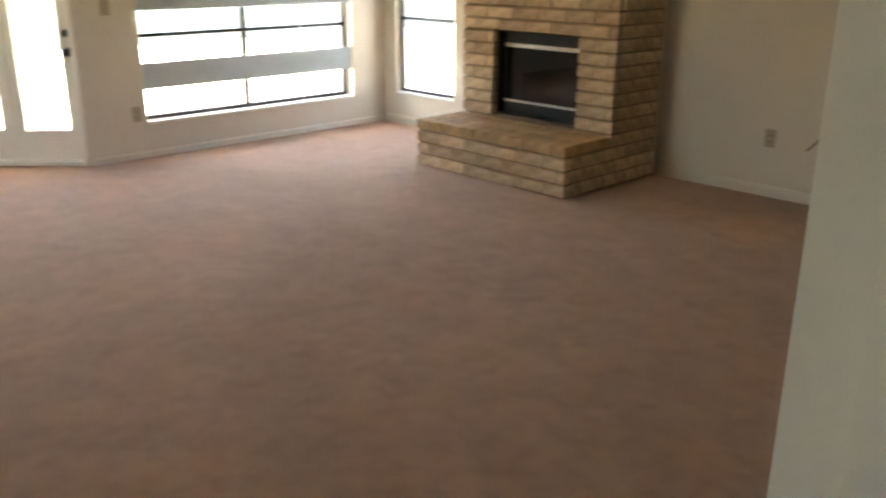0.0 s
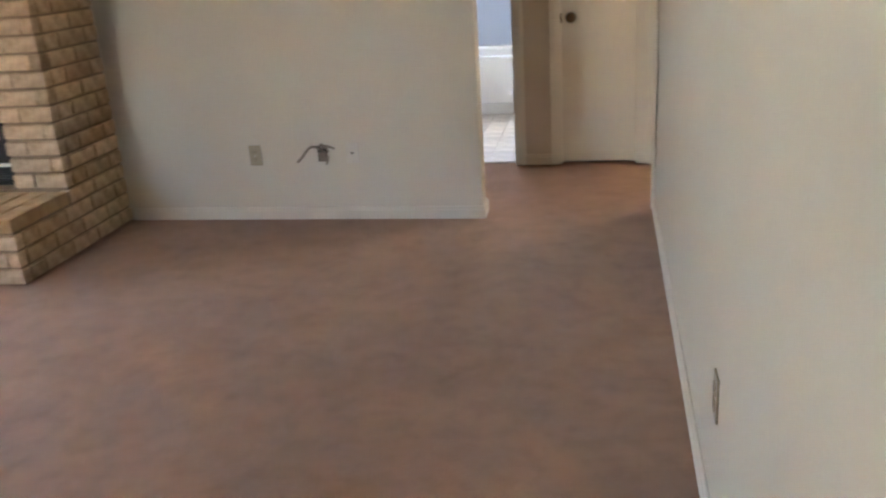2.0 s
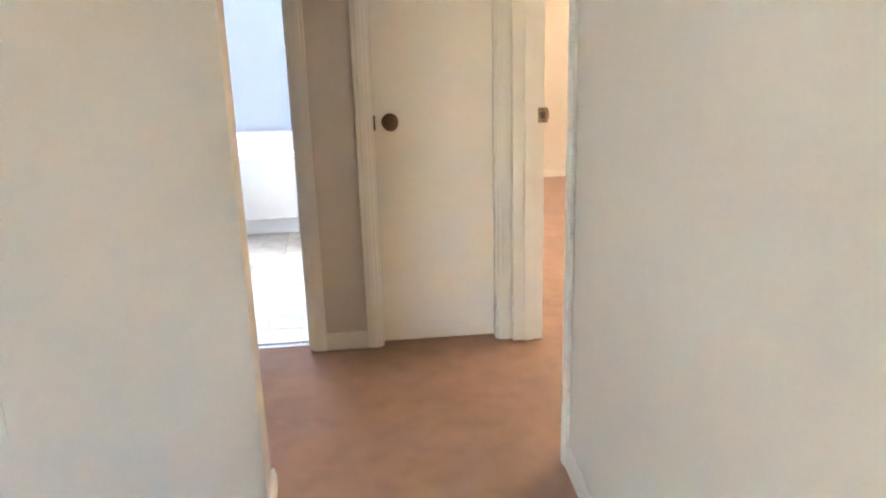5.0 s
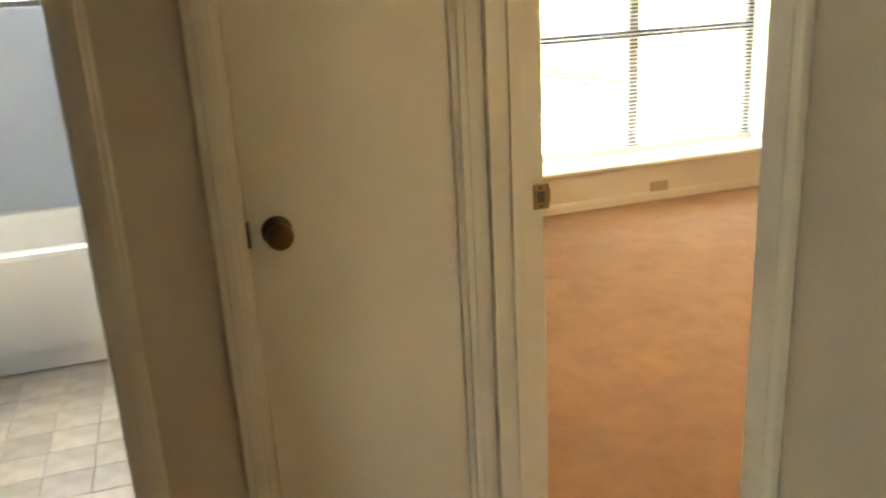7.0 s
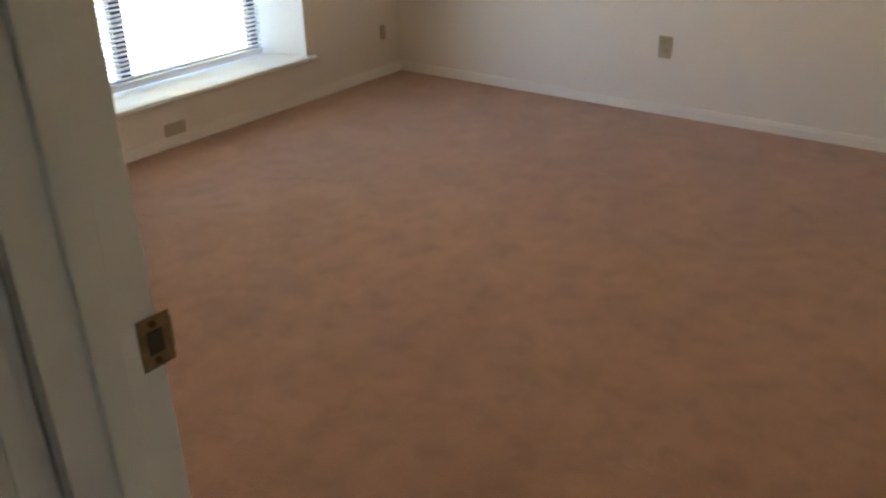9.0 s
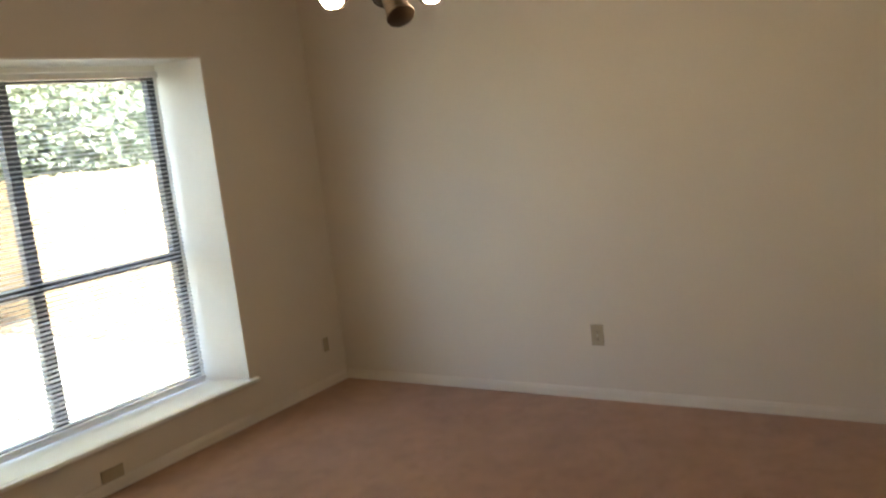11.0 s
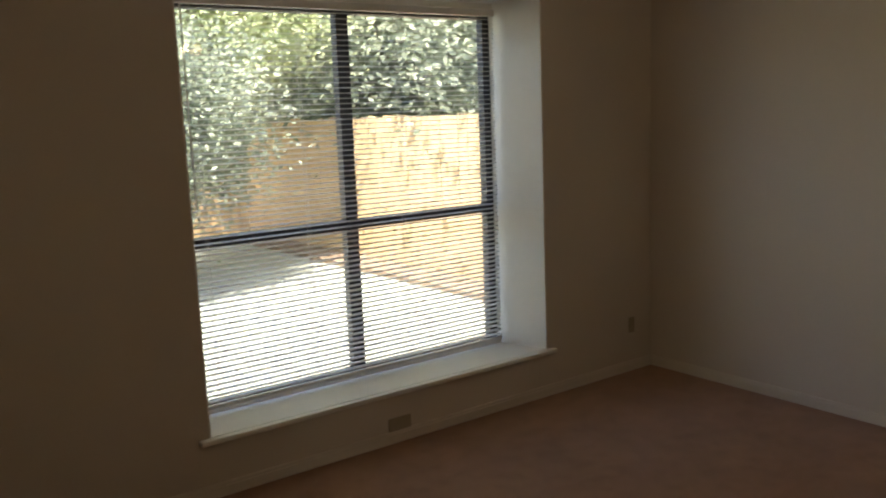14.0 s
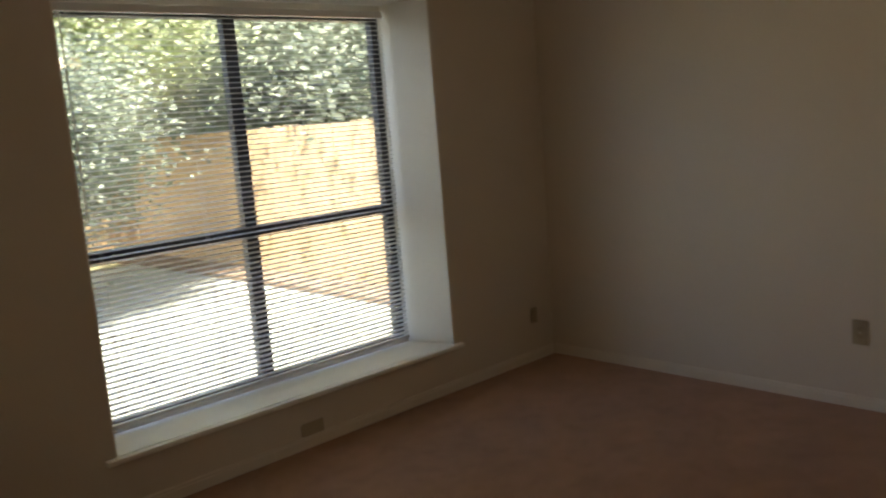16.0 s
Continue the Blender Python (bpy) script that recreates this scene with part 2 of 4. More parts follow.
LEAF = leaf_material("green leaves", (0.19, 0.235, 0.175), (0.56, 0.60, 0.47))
# Lit copy of the leaves: sun on the near crown is put into the colour.
LEAF_SUNLIT = leaf_material("leaves with sunlight in colour", (0.50, 0.56, 0.30), (0.82, 0.85, 0.60))
GLASS = glass_material("window glass", (0.93, 0.95, 0.95))
SMOKED = glass_material("smoked fireplace glass", (0.09, 0.10, 0.13), 0.03, 0.09)
BULB = material("lit bulb glass", (1.0, 0.80, 0.52), 0.3, amount=0.0, stain=0.0, emit=12.0)


# ---- mesh helpers ----
def mesh_of(bm, name):
    me = bpy.data.meshes.new(name)
    bm.normal_update()
    bm.to_mesh(me)
    bm.free()
    return me


def part(name, bm, mat, parent=None, label=""):
    """One mesh object under a thing or a part."""
    ob = new(name, mesh_of(bm, name) if isinstance(bm, bmesh.types.BMesh) else bm)
    if mat:
        ob.data.materials.clear()
        ob.data.materials.append(mat)
    if parent:
        ob.parent = parent
    if label:
        ob["label"] = label
    return ob


def thing(name, label, category, at=(0, 0, 0), rz=0.0, group="", kind=""):
    ob = new(name)
    ob.matrix_world = pose(*at, 0, 0, rz)
    return tagged(ob, label, category, group, kind)


def box(bm, a, b, bevel=0.0, m=None):
    """A box from corner a to corner b, its edges rounded by bevel."""
    c = [(p + q) / 2 for p, q in zip(a, b)]
    s = [abs(q - p) for p, q in zip(a, b)]
    r = bmesh.ops.create_cube(bm, size=1.0, matrix=Matrix.Translation(c) @ Matrix.Diagonal((*s, 1)))
    if bevel:
        edges = list({e for v in r["verts"] for e in v.link_edges})
        got = bmesh.ops.bevel(bm, geom=edges, offset=min(bevel, min(s) * 0.45), segments=2, affect="EDGES", profile=0.6)
        verts = list({v for f in got["faces"] for v in f.verts} | {v for v in r["verts"] if v.is_valid})
    else:
        verts = r["verts"]
    if m is not None:
        bmesh.ops.transform(bm, matrix=m, verts=[v for v in verts if v.is_valid])
    return bm


def boxed(a, b, bevel=0.0, m=None):
    return box(bmesh.new(), a, b, bevel, m)


def rod(bm, a, b, r1, r2=None, segments=16):
    """A round bar from a to b."""
    a, b = Vector(a), Vector(b)
    d = b - a
    m = Matrix.Translation((a + b) / 2) @ d.to_track_quat("Z", "Y").to_matrix().to_4x4()
    bmesh.ops.create_cone(bm, cap_ends=True, segments=segments, radius1=r1, radius2=r1 if r2 is None else r2, depth=d.length, matrix=m)
    return bm


def lathe(profile, segments=24, m=None):
    """A turned solid from (radius, height) pairs."""
    bm = bmesh.new()
    rings = []
    for r, z in profile:
        rings.append([bm.verts.new((r * math.cos(2 * math.pi * k / segments), r * math.sin(2 * math.pi * k / segments), z)) for k in range(segments)])
    for lo, hi in zip(rings, rings[1:]):
        for k in range(segments):
            bm.faces.new((lo[k], lo[(k + 1) % segments], hi[(k + 1) % segments], hi[k]))
    bm.faces.new(rings[0][::-1])
    bm.faces.new(rings[-1])
    for f in bm.faces:
        f.smooth = True
    if m is not None:
        bmesh.ops.transform(bm, matrix=m, verts=bm.verts)
    return bm


def panel(u0, u1, z0, z1, depth, holes=()):
    """A slab in the x-z plane from y = 0 to y = depth, with rectangular holes right through it."""
    us = sorted({u0, u1, *(h[0] for h in holes), *(h[1] for h in holes)})
    zs = sorted({z0, z1, *(h[2] for h in holes), *(h[3] for h in holes)})
    us, zs = [u for u in us if u0 <= u <= u1], [z for z in zs if z0 <= z <= z1]

    def solid(i, k):
        if not (0 <= i < len(us) - 1 and 0 <= k < len(zs) - 1):
            return False
        u, z = (us[i] + us[i + 1]) / 2, (zs[k] + zs[k + 1]) / 2
        return not any(a < u < b and c < z < d for a, b, c, d in holes)

    bm = bmesh.new()
    grid = {}

    def v(i, k, side):
        if (i, k, side) not in grid:
            grid[i, k, side] = bm.verts.new((us[i], depth * side, zs[k]))
        return grid[i, k, side]

    for i in range(len(us) - 1):
        for k in range(len(zs) - 1):
            if not solid(i, k):
                continue
            bm.faces.new((v(i, k, 0), v(i + 1, k, 0), v(i + 1, k + 1, 0), v(i, k + 1, 0)))
            bm.faces.new((v(i, k, 1), v(i, k + 1, 1), v(i + 1, k + 1, 1), v(i + 1, k, 1)))
            if not solid(i - 1, k):
                bm.faces.new((v(i, k, 0), v(i, k + 1, 0), v(i, k + 1, 1), v(i, k, 1)))
            if not solid(i + 1, k):
                bm.faces.new((v(i + 1, k, 0), v(i + 1, k, 1), v(i + 1, k + 1, 1), v(i + 1, k + 1, 0)))
            if not solid(i, k - 1):
                bm.faces.new((v(i, k, 0), v(i, k, 1), v(i + 1, k, 1), v(i + 1, k, 0)))
            if not solid(i, k + 1):
                bm.faces.new((v(i, k + 1, 0), v(i + 1, k + 1, 0), v(i + 1, k + 1, 1), v(i, k + 1, 1)))
    bmesh.ops.recalc_face_normals(bm, faces=bm.faces)
    return bm


HIGH = 2.44


def wall(name, a, b, thick, holes=(), mat=None, label="", top=HIGH, bottom=0.0):
    """A wall whose room face runs from a to b in plan; it is thick to the left of that run. Holes: from, to, foot, head along the run."""
    a, b = Vector((*a, 0)), Vector((*b, 0))
    turn = math.degrees(math.atan2(b.y - a.y, b.x - a.x))
    ob = part(name, panel(0, (b - a).length, bottom, top, thick, holes), mat or WALL)
    ob.matrix_world = pose(a.x, a.y, 0, 0, 0, turn)
    return tagged(ob, label or "cream painted plaster wall with a light roller texture", "wall", kind="structure")


def skirting(a, b, high=0.07, out=0.014):
    """A baseboard along the room face from a to b, standing out to the right of that run."""
    a, b = Vector((*a, 0)), Vector((*b, 0))
    n = (b - a).length
    prof = [(0, 0), (out, 0), (out, high * 0.72), (out * 0.75, high * 0.76), (out * 0.75, high * 0.9), (out * 0.45, high), (0, high)]
    bm = bmesh.new()
    ends = [[bm.verts.new((x, -y, z)) for y, z in prof] for x in (0, n)]
    for k in range(len(prof)):
        j = (k + 1) % len(prof)
        bm.faces.new((ends[0][k], ends[0][j], ends[1][j], ends[1][k]))
    bm.faces.new(ends[0][::-1])
    bm.faces.new(ends[1])
    bmesh.ops.recalc_face_normals(bm, faces=bm.faces)
    ob = part("baseboard", bm, BASE)
    ob.matrix_world = pose(a.x, a.y, 0, 0, 0, math.degrees(math.atan2(b.y - a.y, b.x - a.x)))
    return tagged(ob, "white painted wooden baseboard along the carpet", "baseboard", kind="structure")


def doorway_trim(name, a, b, depth, head=2.03, label="white painted wooden door casing and jamb", casing=0.057, sides=(1, 1), both=True, stop=0.5, near=True):
    """Jamb lining, stop and casing round an opening from a to b in plan, in a wall thick to the left of that run."""
    a, b = Vector((*a, 0)), Vector((*b, 0))
    w = (b - a).length
    root = thing(name, label, "door frame", (a.x, a.y, 0), math.degrees(math.atan2(b.y - a.y, b.x - a.x)), kind="structure")
    j = 0.018
    for x0, x1 in ((0, j), (w - j, w)):
        part("jamb", boxed((x0, -0.002, 0), (x1, depth + 0.002, head), 0.002), TRIM, root)
    part("head_jamb", boxed((j, -0.002, head - j), (w - j, depth + 0.002, head), 0.002), TRIM, root)
    s0 = depth * stop
    part("stop", boxed((j, s0, 0), (j + 0.009, s0 + 0.034, head - j), 0.003), TRIM, root)
    part("stop", boxed((w - j - 0.009, s0, 0), (w - j, s0 + 0.034, head - j), 0.003), TRIM, root)
    part("head_stop", boxed((j, s0, head - j - 0.011), (w - j, s0 + 0.034, head - j), 0.003), TRIM, root)
    for y0, y1 in ((-0.016, -0.002), (depth + 0.002, depth + 0.016))[0 if near else 1 : 2 if both else 1]:
        for k, (x0, x1) in enumerate(((-casing + 0.006, 0.006), (w - 0.006, w + casing - 0.006))):
            if sides[k]:
                bm = boxed((x0, y0, 0), (x1, y1, head + casing - 0.006), 0.004)
                mid = (x0 + x1) / 2
                box(bm, (mid - 0.012, y0 - (0.004 if y0 < 0 else -0.001), 0.0), (mid + 0.014, y1 - (0.001 if y0 < 0 else -0.004), head + casing - 0.012), 0.003)
                part("casing", bm, TRIM, root)
        part("head_casing", boxed((0.007, y0, head - 0.006), (w - 0.007, y1, head + casing - 0.006), 0.004), TRIM, root)
    return root


def knob(parent, x, y, z, out, mat=BRASS):
    """A round door knob with its rose, on the face at y, standing out along -y (out = -1) or +y."""
    prof = [(0.033, 0), (0.033, 0.004), (0.03, 0.008), (0.014, 0.011), (0.012, 0.028), (0.016, 0.034), (0.026, 0.042), (0.029, 0.052), (0.026, 0.061), (0.014, 0.066), (0.004, 0.066)]
    m = Matrix.Translation((x, y, z)) @ Matrix.Rotation(radians(90 if out < 0 else -90), 4, "X")
    k = part("knob", lathe(prof, 24, m), mat, parent, "round aged brass knob")
    return k


def outlet_plate(at, rz, wide=0.07, high=0.115, mat=None, name="wall_outlet", label="", holes=True, tilt=0.0):
    """A receptacle plate on a wall: the plate faces -y before it is turned by rz."""
    root = thing(name, label or "almond plastic wall outlet with two sockets", "outlet", at, rz)
    m = Matrix.Rotation(radians(tilt), 4, "Y")
    part("cover_plate", boxed((-wide / 2, -0.006, -high / 2), (wide / 2, 0.0, high / 2), 0.003, m), mat or PLATE, root)
    if holes:
        for s in (-1, 1):
            bm = boxed((-0.017, -0.009, s * 0.02 - 0.014), (0.017, -0.005, s * 0.02 + 0.014), 0.003, m)
            soc = part("socket", bm, mat or PLATE, root)
            # slots are raised dark pieces, their inner shade put into the colour
            sl = bmesh.new()
            for x, h in ((-0.0065, 0.004), (0.0065, 0.0045)):
                box(sl, (x - 0.0012, -0.0098, s * 0.02 + 0.002 - h), (x + 0.0012, -0.0088, s * 0.02 + 0.002 + h), 0, m)
            rod(sl, m @ Vector((0, -0.0098, s * 0.02 - 0.008)), m @ Vector((0, -0.0088, s * 0.02 - 0.008)), 0.0025, segments=8)
            part("slots", sl, PLATE_DARK, soc, "dark pieces painting the slots' shade")
        part("screw", rod(bmesh.new(), m @ Vector((0, -0.0075, 0)), m @ Vector((0, -0.0055, 0)), 0.003, segments=10), CHROME, root)
    return root


def window_unit(name, label, w, z0, z1, rails, mullions, at, rz, bar=0.035, depth=0.05, mat=None, foot=None):
    """A metal window seen from the room: frame, bars and panes in the x-z plane, x from 0 to w."""
    root = thing(name, label, "window", at, rz, kind="structure")
    mat = mat or BRONZE
    foot = foot or bar
    for nm, a, b in (("frame_side", (0, 0, z0), (bar, depth, z1)), ("frame_side", (w - bar, 0, z0), (w, depth, z1)),
                     ("frame_foot", (bar, 0, z0), (w - bar, depth, z0 + foot)), ("frame_head", (bar, 0, z1 - bar), (w - bar, depth, z1))):
        part(nm, boxed(a, b, 0.003), mat, root)
    xs = [bar, *[x for x in mullions], w - bar]
    zs = [z0 + foot, *rails, z1 - bar]
    for x in mullions:
        part("mullion", boxed((x - bar * 0.7, -0.004, z0 + foot), (x + bar * 0.7, depth - 0.004, z1 - bar), 0.003), mat, root)
    for x0, x1 in zip(xs, xs[1:]):
        for z in rails:
            part("meeting_rail", boxed((x0 + 0.001, -0.008, z - bar * 0.5), (x1 - 0.001, depth - 0.01, z + bar * 0.5), 0.003), mat, root)
        for c, d in zip(zs, zs[1:]):
            pane = part("pane", boxed((x0, depth * 0.5 - 0.002, c), (x1, depth * 0.5 + 0.002, d)), GLASS, root)
            pane.visible_shadow = False
    return root


# ---- floor, ceiling, roof, ground ----
def slab(name, a, b, z0, z1, mat, label, category, kind="structure"):
    return tagged(part(name, boxed((a[0], a[1], z0), (b[0], b[1], z1)), mat), label, category, kind=kind)


ground = part("ground", panel(-250, 250, -250, 250, 0.05), LAWN)
ground.matrix_world = pose(0, 0, -0.20, 90)
tagged(ground, "dry patchy lawn round the house", "ground", kind="structure")
slab("floor", (-5.6, -2.2), (6.25, 7.2), -0.1, 0.0, CARPET, "rose brown cut pile carpet with trodden patches", "carpet")
slab("floor_bedroom", (2.16, 7.2), (6.25, 10.2), -0.1, 0.0, CARPET, "rose brown cut pile carpet with trodden patches", "carpet")
slab("floor_bathroom", (-0.5, 7.2), (2.16, 9.9), -0.1, -0.010, VINYL, "pale glossy vinyl bathroom floor", "floor")
slab("ceiling", (-5.6, -2.2), (6.25, 6.2), HIGH, HIGH + 0.1, CEILING, "white ceiling with a sprayed texture", "ceiling")
slab("ceiling_north", (-0.5, 6.2), (6.25, 10.3), HIGH, HIGH + 0.1, CEILING, "white ceiling with a sprayed texture", "ceiling")
# Unseen roof slabs, their overhangs sized to block direct sun at the windows.
slab("roof", (-5.0, -3.0), (7.0, 6.7), HIGH + 0.12, HIGH + 0.3, ROOF, "unseen brown roof deck added to keep sun out", "roof")
slab("roof_north", (-0.9, 6.7), (7.0, 10.42), HIGH + 0.12, HIGH + 0.3, ROOF, "unseen brown roof deck added to keep sun out", "roof")
slab("roof_west", (-6.4, -3.0), (-5.0, 2.4), HIGH + 0.12, HIGH + 0.3, ROOF, "unseen brown roof deck added to keep sun out", "roof")

# ---- walls: living room ----
WX, NY, RX, HY, BX, BY = -3.81, 6.02, 2.09, 7.145, 6.05, 9.95
DOORS = (6.19, 7.125)

wall("wall_west", (WX, 3.23), (WX, NY), 0.2, [(3.70 - 3.23, 5.66 - 3.23, 0.26, 2.03)], label="cream painted wall with a wide low window")
wall("wall_north", (WX, NY), (1.18, NY), 0.12, [(-3.64 - WX, -2.90 - WX, 0.28, 2.03)], label="cream painted wall with a narrow window beside the fireplace")
wall("wall_patio", (-5.2, 1.84), (WX, 3.23), 0.2, [(0.903, 1.957, 0.0, 2.05)], label="cream painted angled wall with glazed patio doors")
wall("wall_southwest", (-5.2, -2.0), (-5.2, 1.84), 0.2)
# Both openings here are unseen, cut to let in added light.
wall("wall_south", (6.05, -2.0), (-5.2, -2.0), 0.2, [(2.8, 3.3, 1.3, 2.1), (8.1, 9.5, 0.9, 2.1)], label="cream painted wall with unseen windows added for light")
wall("wall_partition", (RX, DOORS[0]), (RX, 1.42), 0.12, label="cream painted long partition wall beside the passage")
wall("wall_partition_south", (RX, 0.36), (RX, -2.0), 0.12)
wall("wall_partition_head", (RX, 1.42), (RX, 0.36), 0.12, bottom=2.07)
wall("wall_foyer_east", (4.2, -2.0), (4.2, 5.9), 0.12)
wall("wall_foyer_north", (4.2, 5.9), (2.21, 5.9), -0.0 + 0.12)

# ---- walls: hall, bathroom, linen closet, bedroom ----
BATH = (0.49, 1.25)
wall("wall_hall_end", (0.2, HY), (RX, HY), 0.11, [(BATH[0] - 0.018 - 0.2, BATH[1] + 0.018 - 0.2, 0, 2.05), (1.537 - 0.2, 2.038 - 0.2, 0, 2.05)], label="cream painted hall end wall with two doorways")
wall("wall_hall_south", (1.18, NY + 0.12), (0.2, NY + 0.12), 0.02)
wall("wall_hall_west", (0.2, NY + 0.12), (0.2, HY), 0.12)
wall("wall_bedroom_door", (RX, HY + 0.11), (RX, DOORS[0]), 0.12, [(HY + 0.11 - DOORS[1], HY + 0.11 - DOORS[0], 0, 2.05)], label="cream painted wall with the bedroom doorway")
wall("wall_closet_east", (RX, 8.0), (RX, HY + 0.11), 0.12)
wall("wall_closet_north", (1.44, 7.75), (RX, 7.75), 0.1)
wall("wall_bathroom_east", (1.34, 9.62), (1.34, HY + 0.11), -0.0 + 0.1, mat=WALL_BLUE, label="blue grey painted bathroom wall")
wall("wall_bathroom_west", (-0.32, HY + 0.11), (-0.32, 9.62), 0.12, mat=WALL_BLUE, label="blue grey painted bathroom wall")
wall("wall_bathroom_north", (-0.32, 9.62), (1.34, 9.62), 0.2, [(0.62, 1.5, 1.38, 2.03)], mat=WALL_BLUE, label="blue grey painted bathroom wall with a high window")
wall("wall_bedroom_west", (2.21, 8.0), (2.21, BY), 0.12)
wall("wall_bedroom_north", (2.21, BY), (BX, BY), 0.27, [(3.36 - 2.21, 5.22 - 2.21, 0.232, 2.06)], label="cream painted bedroom wall with a deep window recess")
wall("wall_bedroom_outer", (2.21, BY + 0.272), (BX, BY + 0.272), 0.1, [(3.37 - 2.21, 5.13 - 2.21, 0.27, 2.025)], mat=TRIM, label="white lined outer window recess")
wall("wall_bedroom_east", (BX, BY + 0.27), (BX, 6.5), 0.2, label="cream painted plain bedroom wall")
wall("wall_bedroom_south", (BX, 6.665), (2.21, 6.03), 0.1, label="cream painted bedroom side wall")

skirting((WX, 3.25), (WX, NY), 0.05, 0.012)
for a, b in (((WX + 0.015, NY), (-2.27, NY)), ((-0.875, NY), (1.18, NY)), ((1.18, NY - 0.014), (1.18, NY + 0.14)),
             ((RX, 6.148), (RX, 1.52)), ((1.305, HY), (1.498, HY)), ((0.2, HY), (0.43, HY)), ((-5.2, -2.0), (-5.2, 1.83))):
    skirting(a, b)
for a, b in (((2.21, BY), (BX - 0.015, BY)), ((BX, BY - 0.015), (BX, 6.72)), ((BX - 0.02, 6.662), (2.30, 6.045))):
    skirting(a, b, 0.058, 0.012)

# ---- doorways ----
doorway_trim("door_frame_bathroom", (BATH[0] - 0.018, HY), (BATH[1] + 0.018, HY), 0.11)
doorway_trim("door_frame_closet", (1.537, HY), (2.038, HY), 0.11, stop=0.42)
doorway_trim("door_frame_bedroom", (RX, DOORS[1]), (RX, DOORS[0]), 0.12, sides=(0, 1), stop=0.36)
doorway_trim("door_frame_entry", (RX, 1.42), (RX, 0.36), 0.12, head=2.07, label="white painted cased opening", stop=0.4, near=False)

# linen closet door, shut
door = thing("door_1", "flat off-white painted closet door, shut, gap above the carpet", "door", (1.557, HY + 0.006, 0), kind="structure")
part("slab", boxed((0.0, 0.0, 0.018), (0.461, 0.035, 2.008), 0.002), DOOR, door)
knob(door, 0.062, 0.0, 0.93, -1)
part("latch_plate", boxed((-0.006, -0.003, 0.90), (0.006, 0.024, 0.957), 0.001), BRASS, door, "dark brass latch plate")
# strike plate of the bedroom door, with its curved lip
sp = thing("strike_plate", "worn brass strike plate on the white door jamb", "strike plate", (2.204, DOORS[1] - 0.018, 0.938), 0)
bm = boxed((-0.017, -0.002, -0.029), (0.021, 0.0, 0.029), 0.0008)
lip = boxed((0.0, -0.0018, -0.017), (0.011, 0.0, 0.017), 0.0008, Matrix.Translation((0.018, 0, 0)) @ Matrix.Rotation(radians(38), 4, "Z"))
part("plate", bm, WORN, sp)
part("lip", lip, WORN, sp)
# Solid dark block: the shade inside the latch hole, as colour.
part("hole", boxed((-0.008, -0.0028, -0.013), (0.010, -0.0015, 0.013), 0.001), PLATE_DARK, sp, "dark block painting the latch hole's shade")
for z in (-0.021, 0.021):
    part("screw", rod(bmesh.new(), (0.0, -0.0035, z), (0.0, -0.001, z), 0.004, segments=10), BRASS, sp)

# ---- windows ----
west = window_unit("window_1", "wide unseen window added to light the north wall with a centre mullion", 1.96, 0.265, 2.03, [0.885], [0.93], (WX - 0.09, 3.70, 0), 90, bar=0.028)
small = window_unit("window_2", "narrow unseen window added to light the north wall", 0.74, 0.285, 2.03, [0.93], [], (-3.64, NY + 0.05, 0), 0, bar=0.026)
bed = window_unit("window_3", "dark framed aluminium bedroom window with a centre mullion", 1.76, 0.275, 2.02, [1.0], [0.88], (3.37, BY + 0.30, 0), 0, bar=0.046, foot=0.02)
# window_5 and window_6 are unseen, added to light wall_north and the entry jamb.
south = window_unit("window_5", "unseen window added to light the north wall", 1.4, 0.9, 2.1, [], [0.7], (-2.05, -2.09, 0), 180, bar=0.03)
foyer = window_unit("window_6", "unseen entry window added to light the entry jamb", 0.5, 1.3, 2.1, [], [], (3.25, -2.09, 0), 180, bar=0.03)
bath = window_unit("window_4", "small high bathroom window", 0.88, 1.38, 2.03, [1.70], [], (0.30, 9.69, 0), 0, bar=0.03)


def stool(at, rz, w, label, out=0.03, inset=0.09, ears=0.03, thick=0.022):
    """A window stool: a board on the foot of the recess with rounded nose and ears."""
    ob = part("window_sill", boxed((-ears, -out, 0), (w + ears, 0.0, thick), 0.006), TRIM)
    bm = bmesh.new()
    bm.from_mesh(ob.data)
    box(bm, (0.002, 0.001, 0.0), (w - 0.002, inset, thick), 0.002)
    bm.to_mesh(ob.data)
    bm.free()
    ob.matrix_world = pose(*at, 0, 0, rz)
    return tagged(ob, label, "window sill", kind="structure")


stool((WX, 3.70, 0.243), 90, 1.96, "white painted window sill", 0.012, 0.088, 0.0)
stool((-3.64, NY, 0.263), 0, 0.74, "white painted window sill", 0.012, 0.048, 0.0)
stool((3.36, BY, 0.234), 0, 1.86, "white painted deep window sill with rounded ears", 0.035, 0.268, 0.045)
bpy.data.objects["window_sill.002"].data.materials[0] = LINING
slab("window_sill_outer", (3.372, BY + 0.274), (5.128, BY + 0.298), 0.271, 0.279, TRIM, "white painted deep window sill", "window sill")

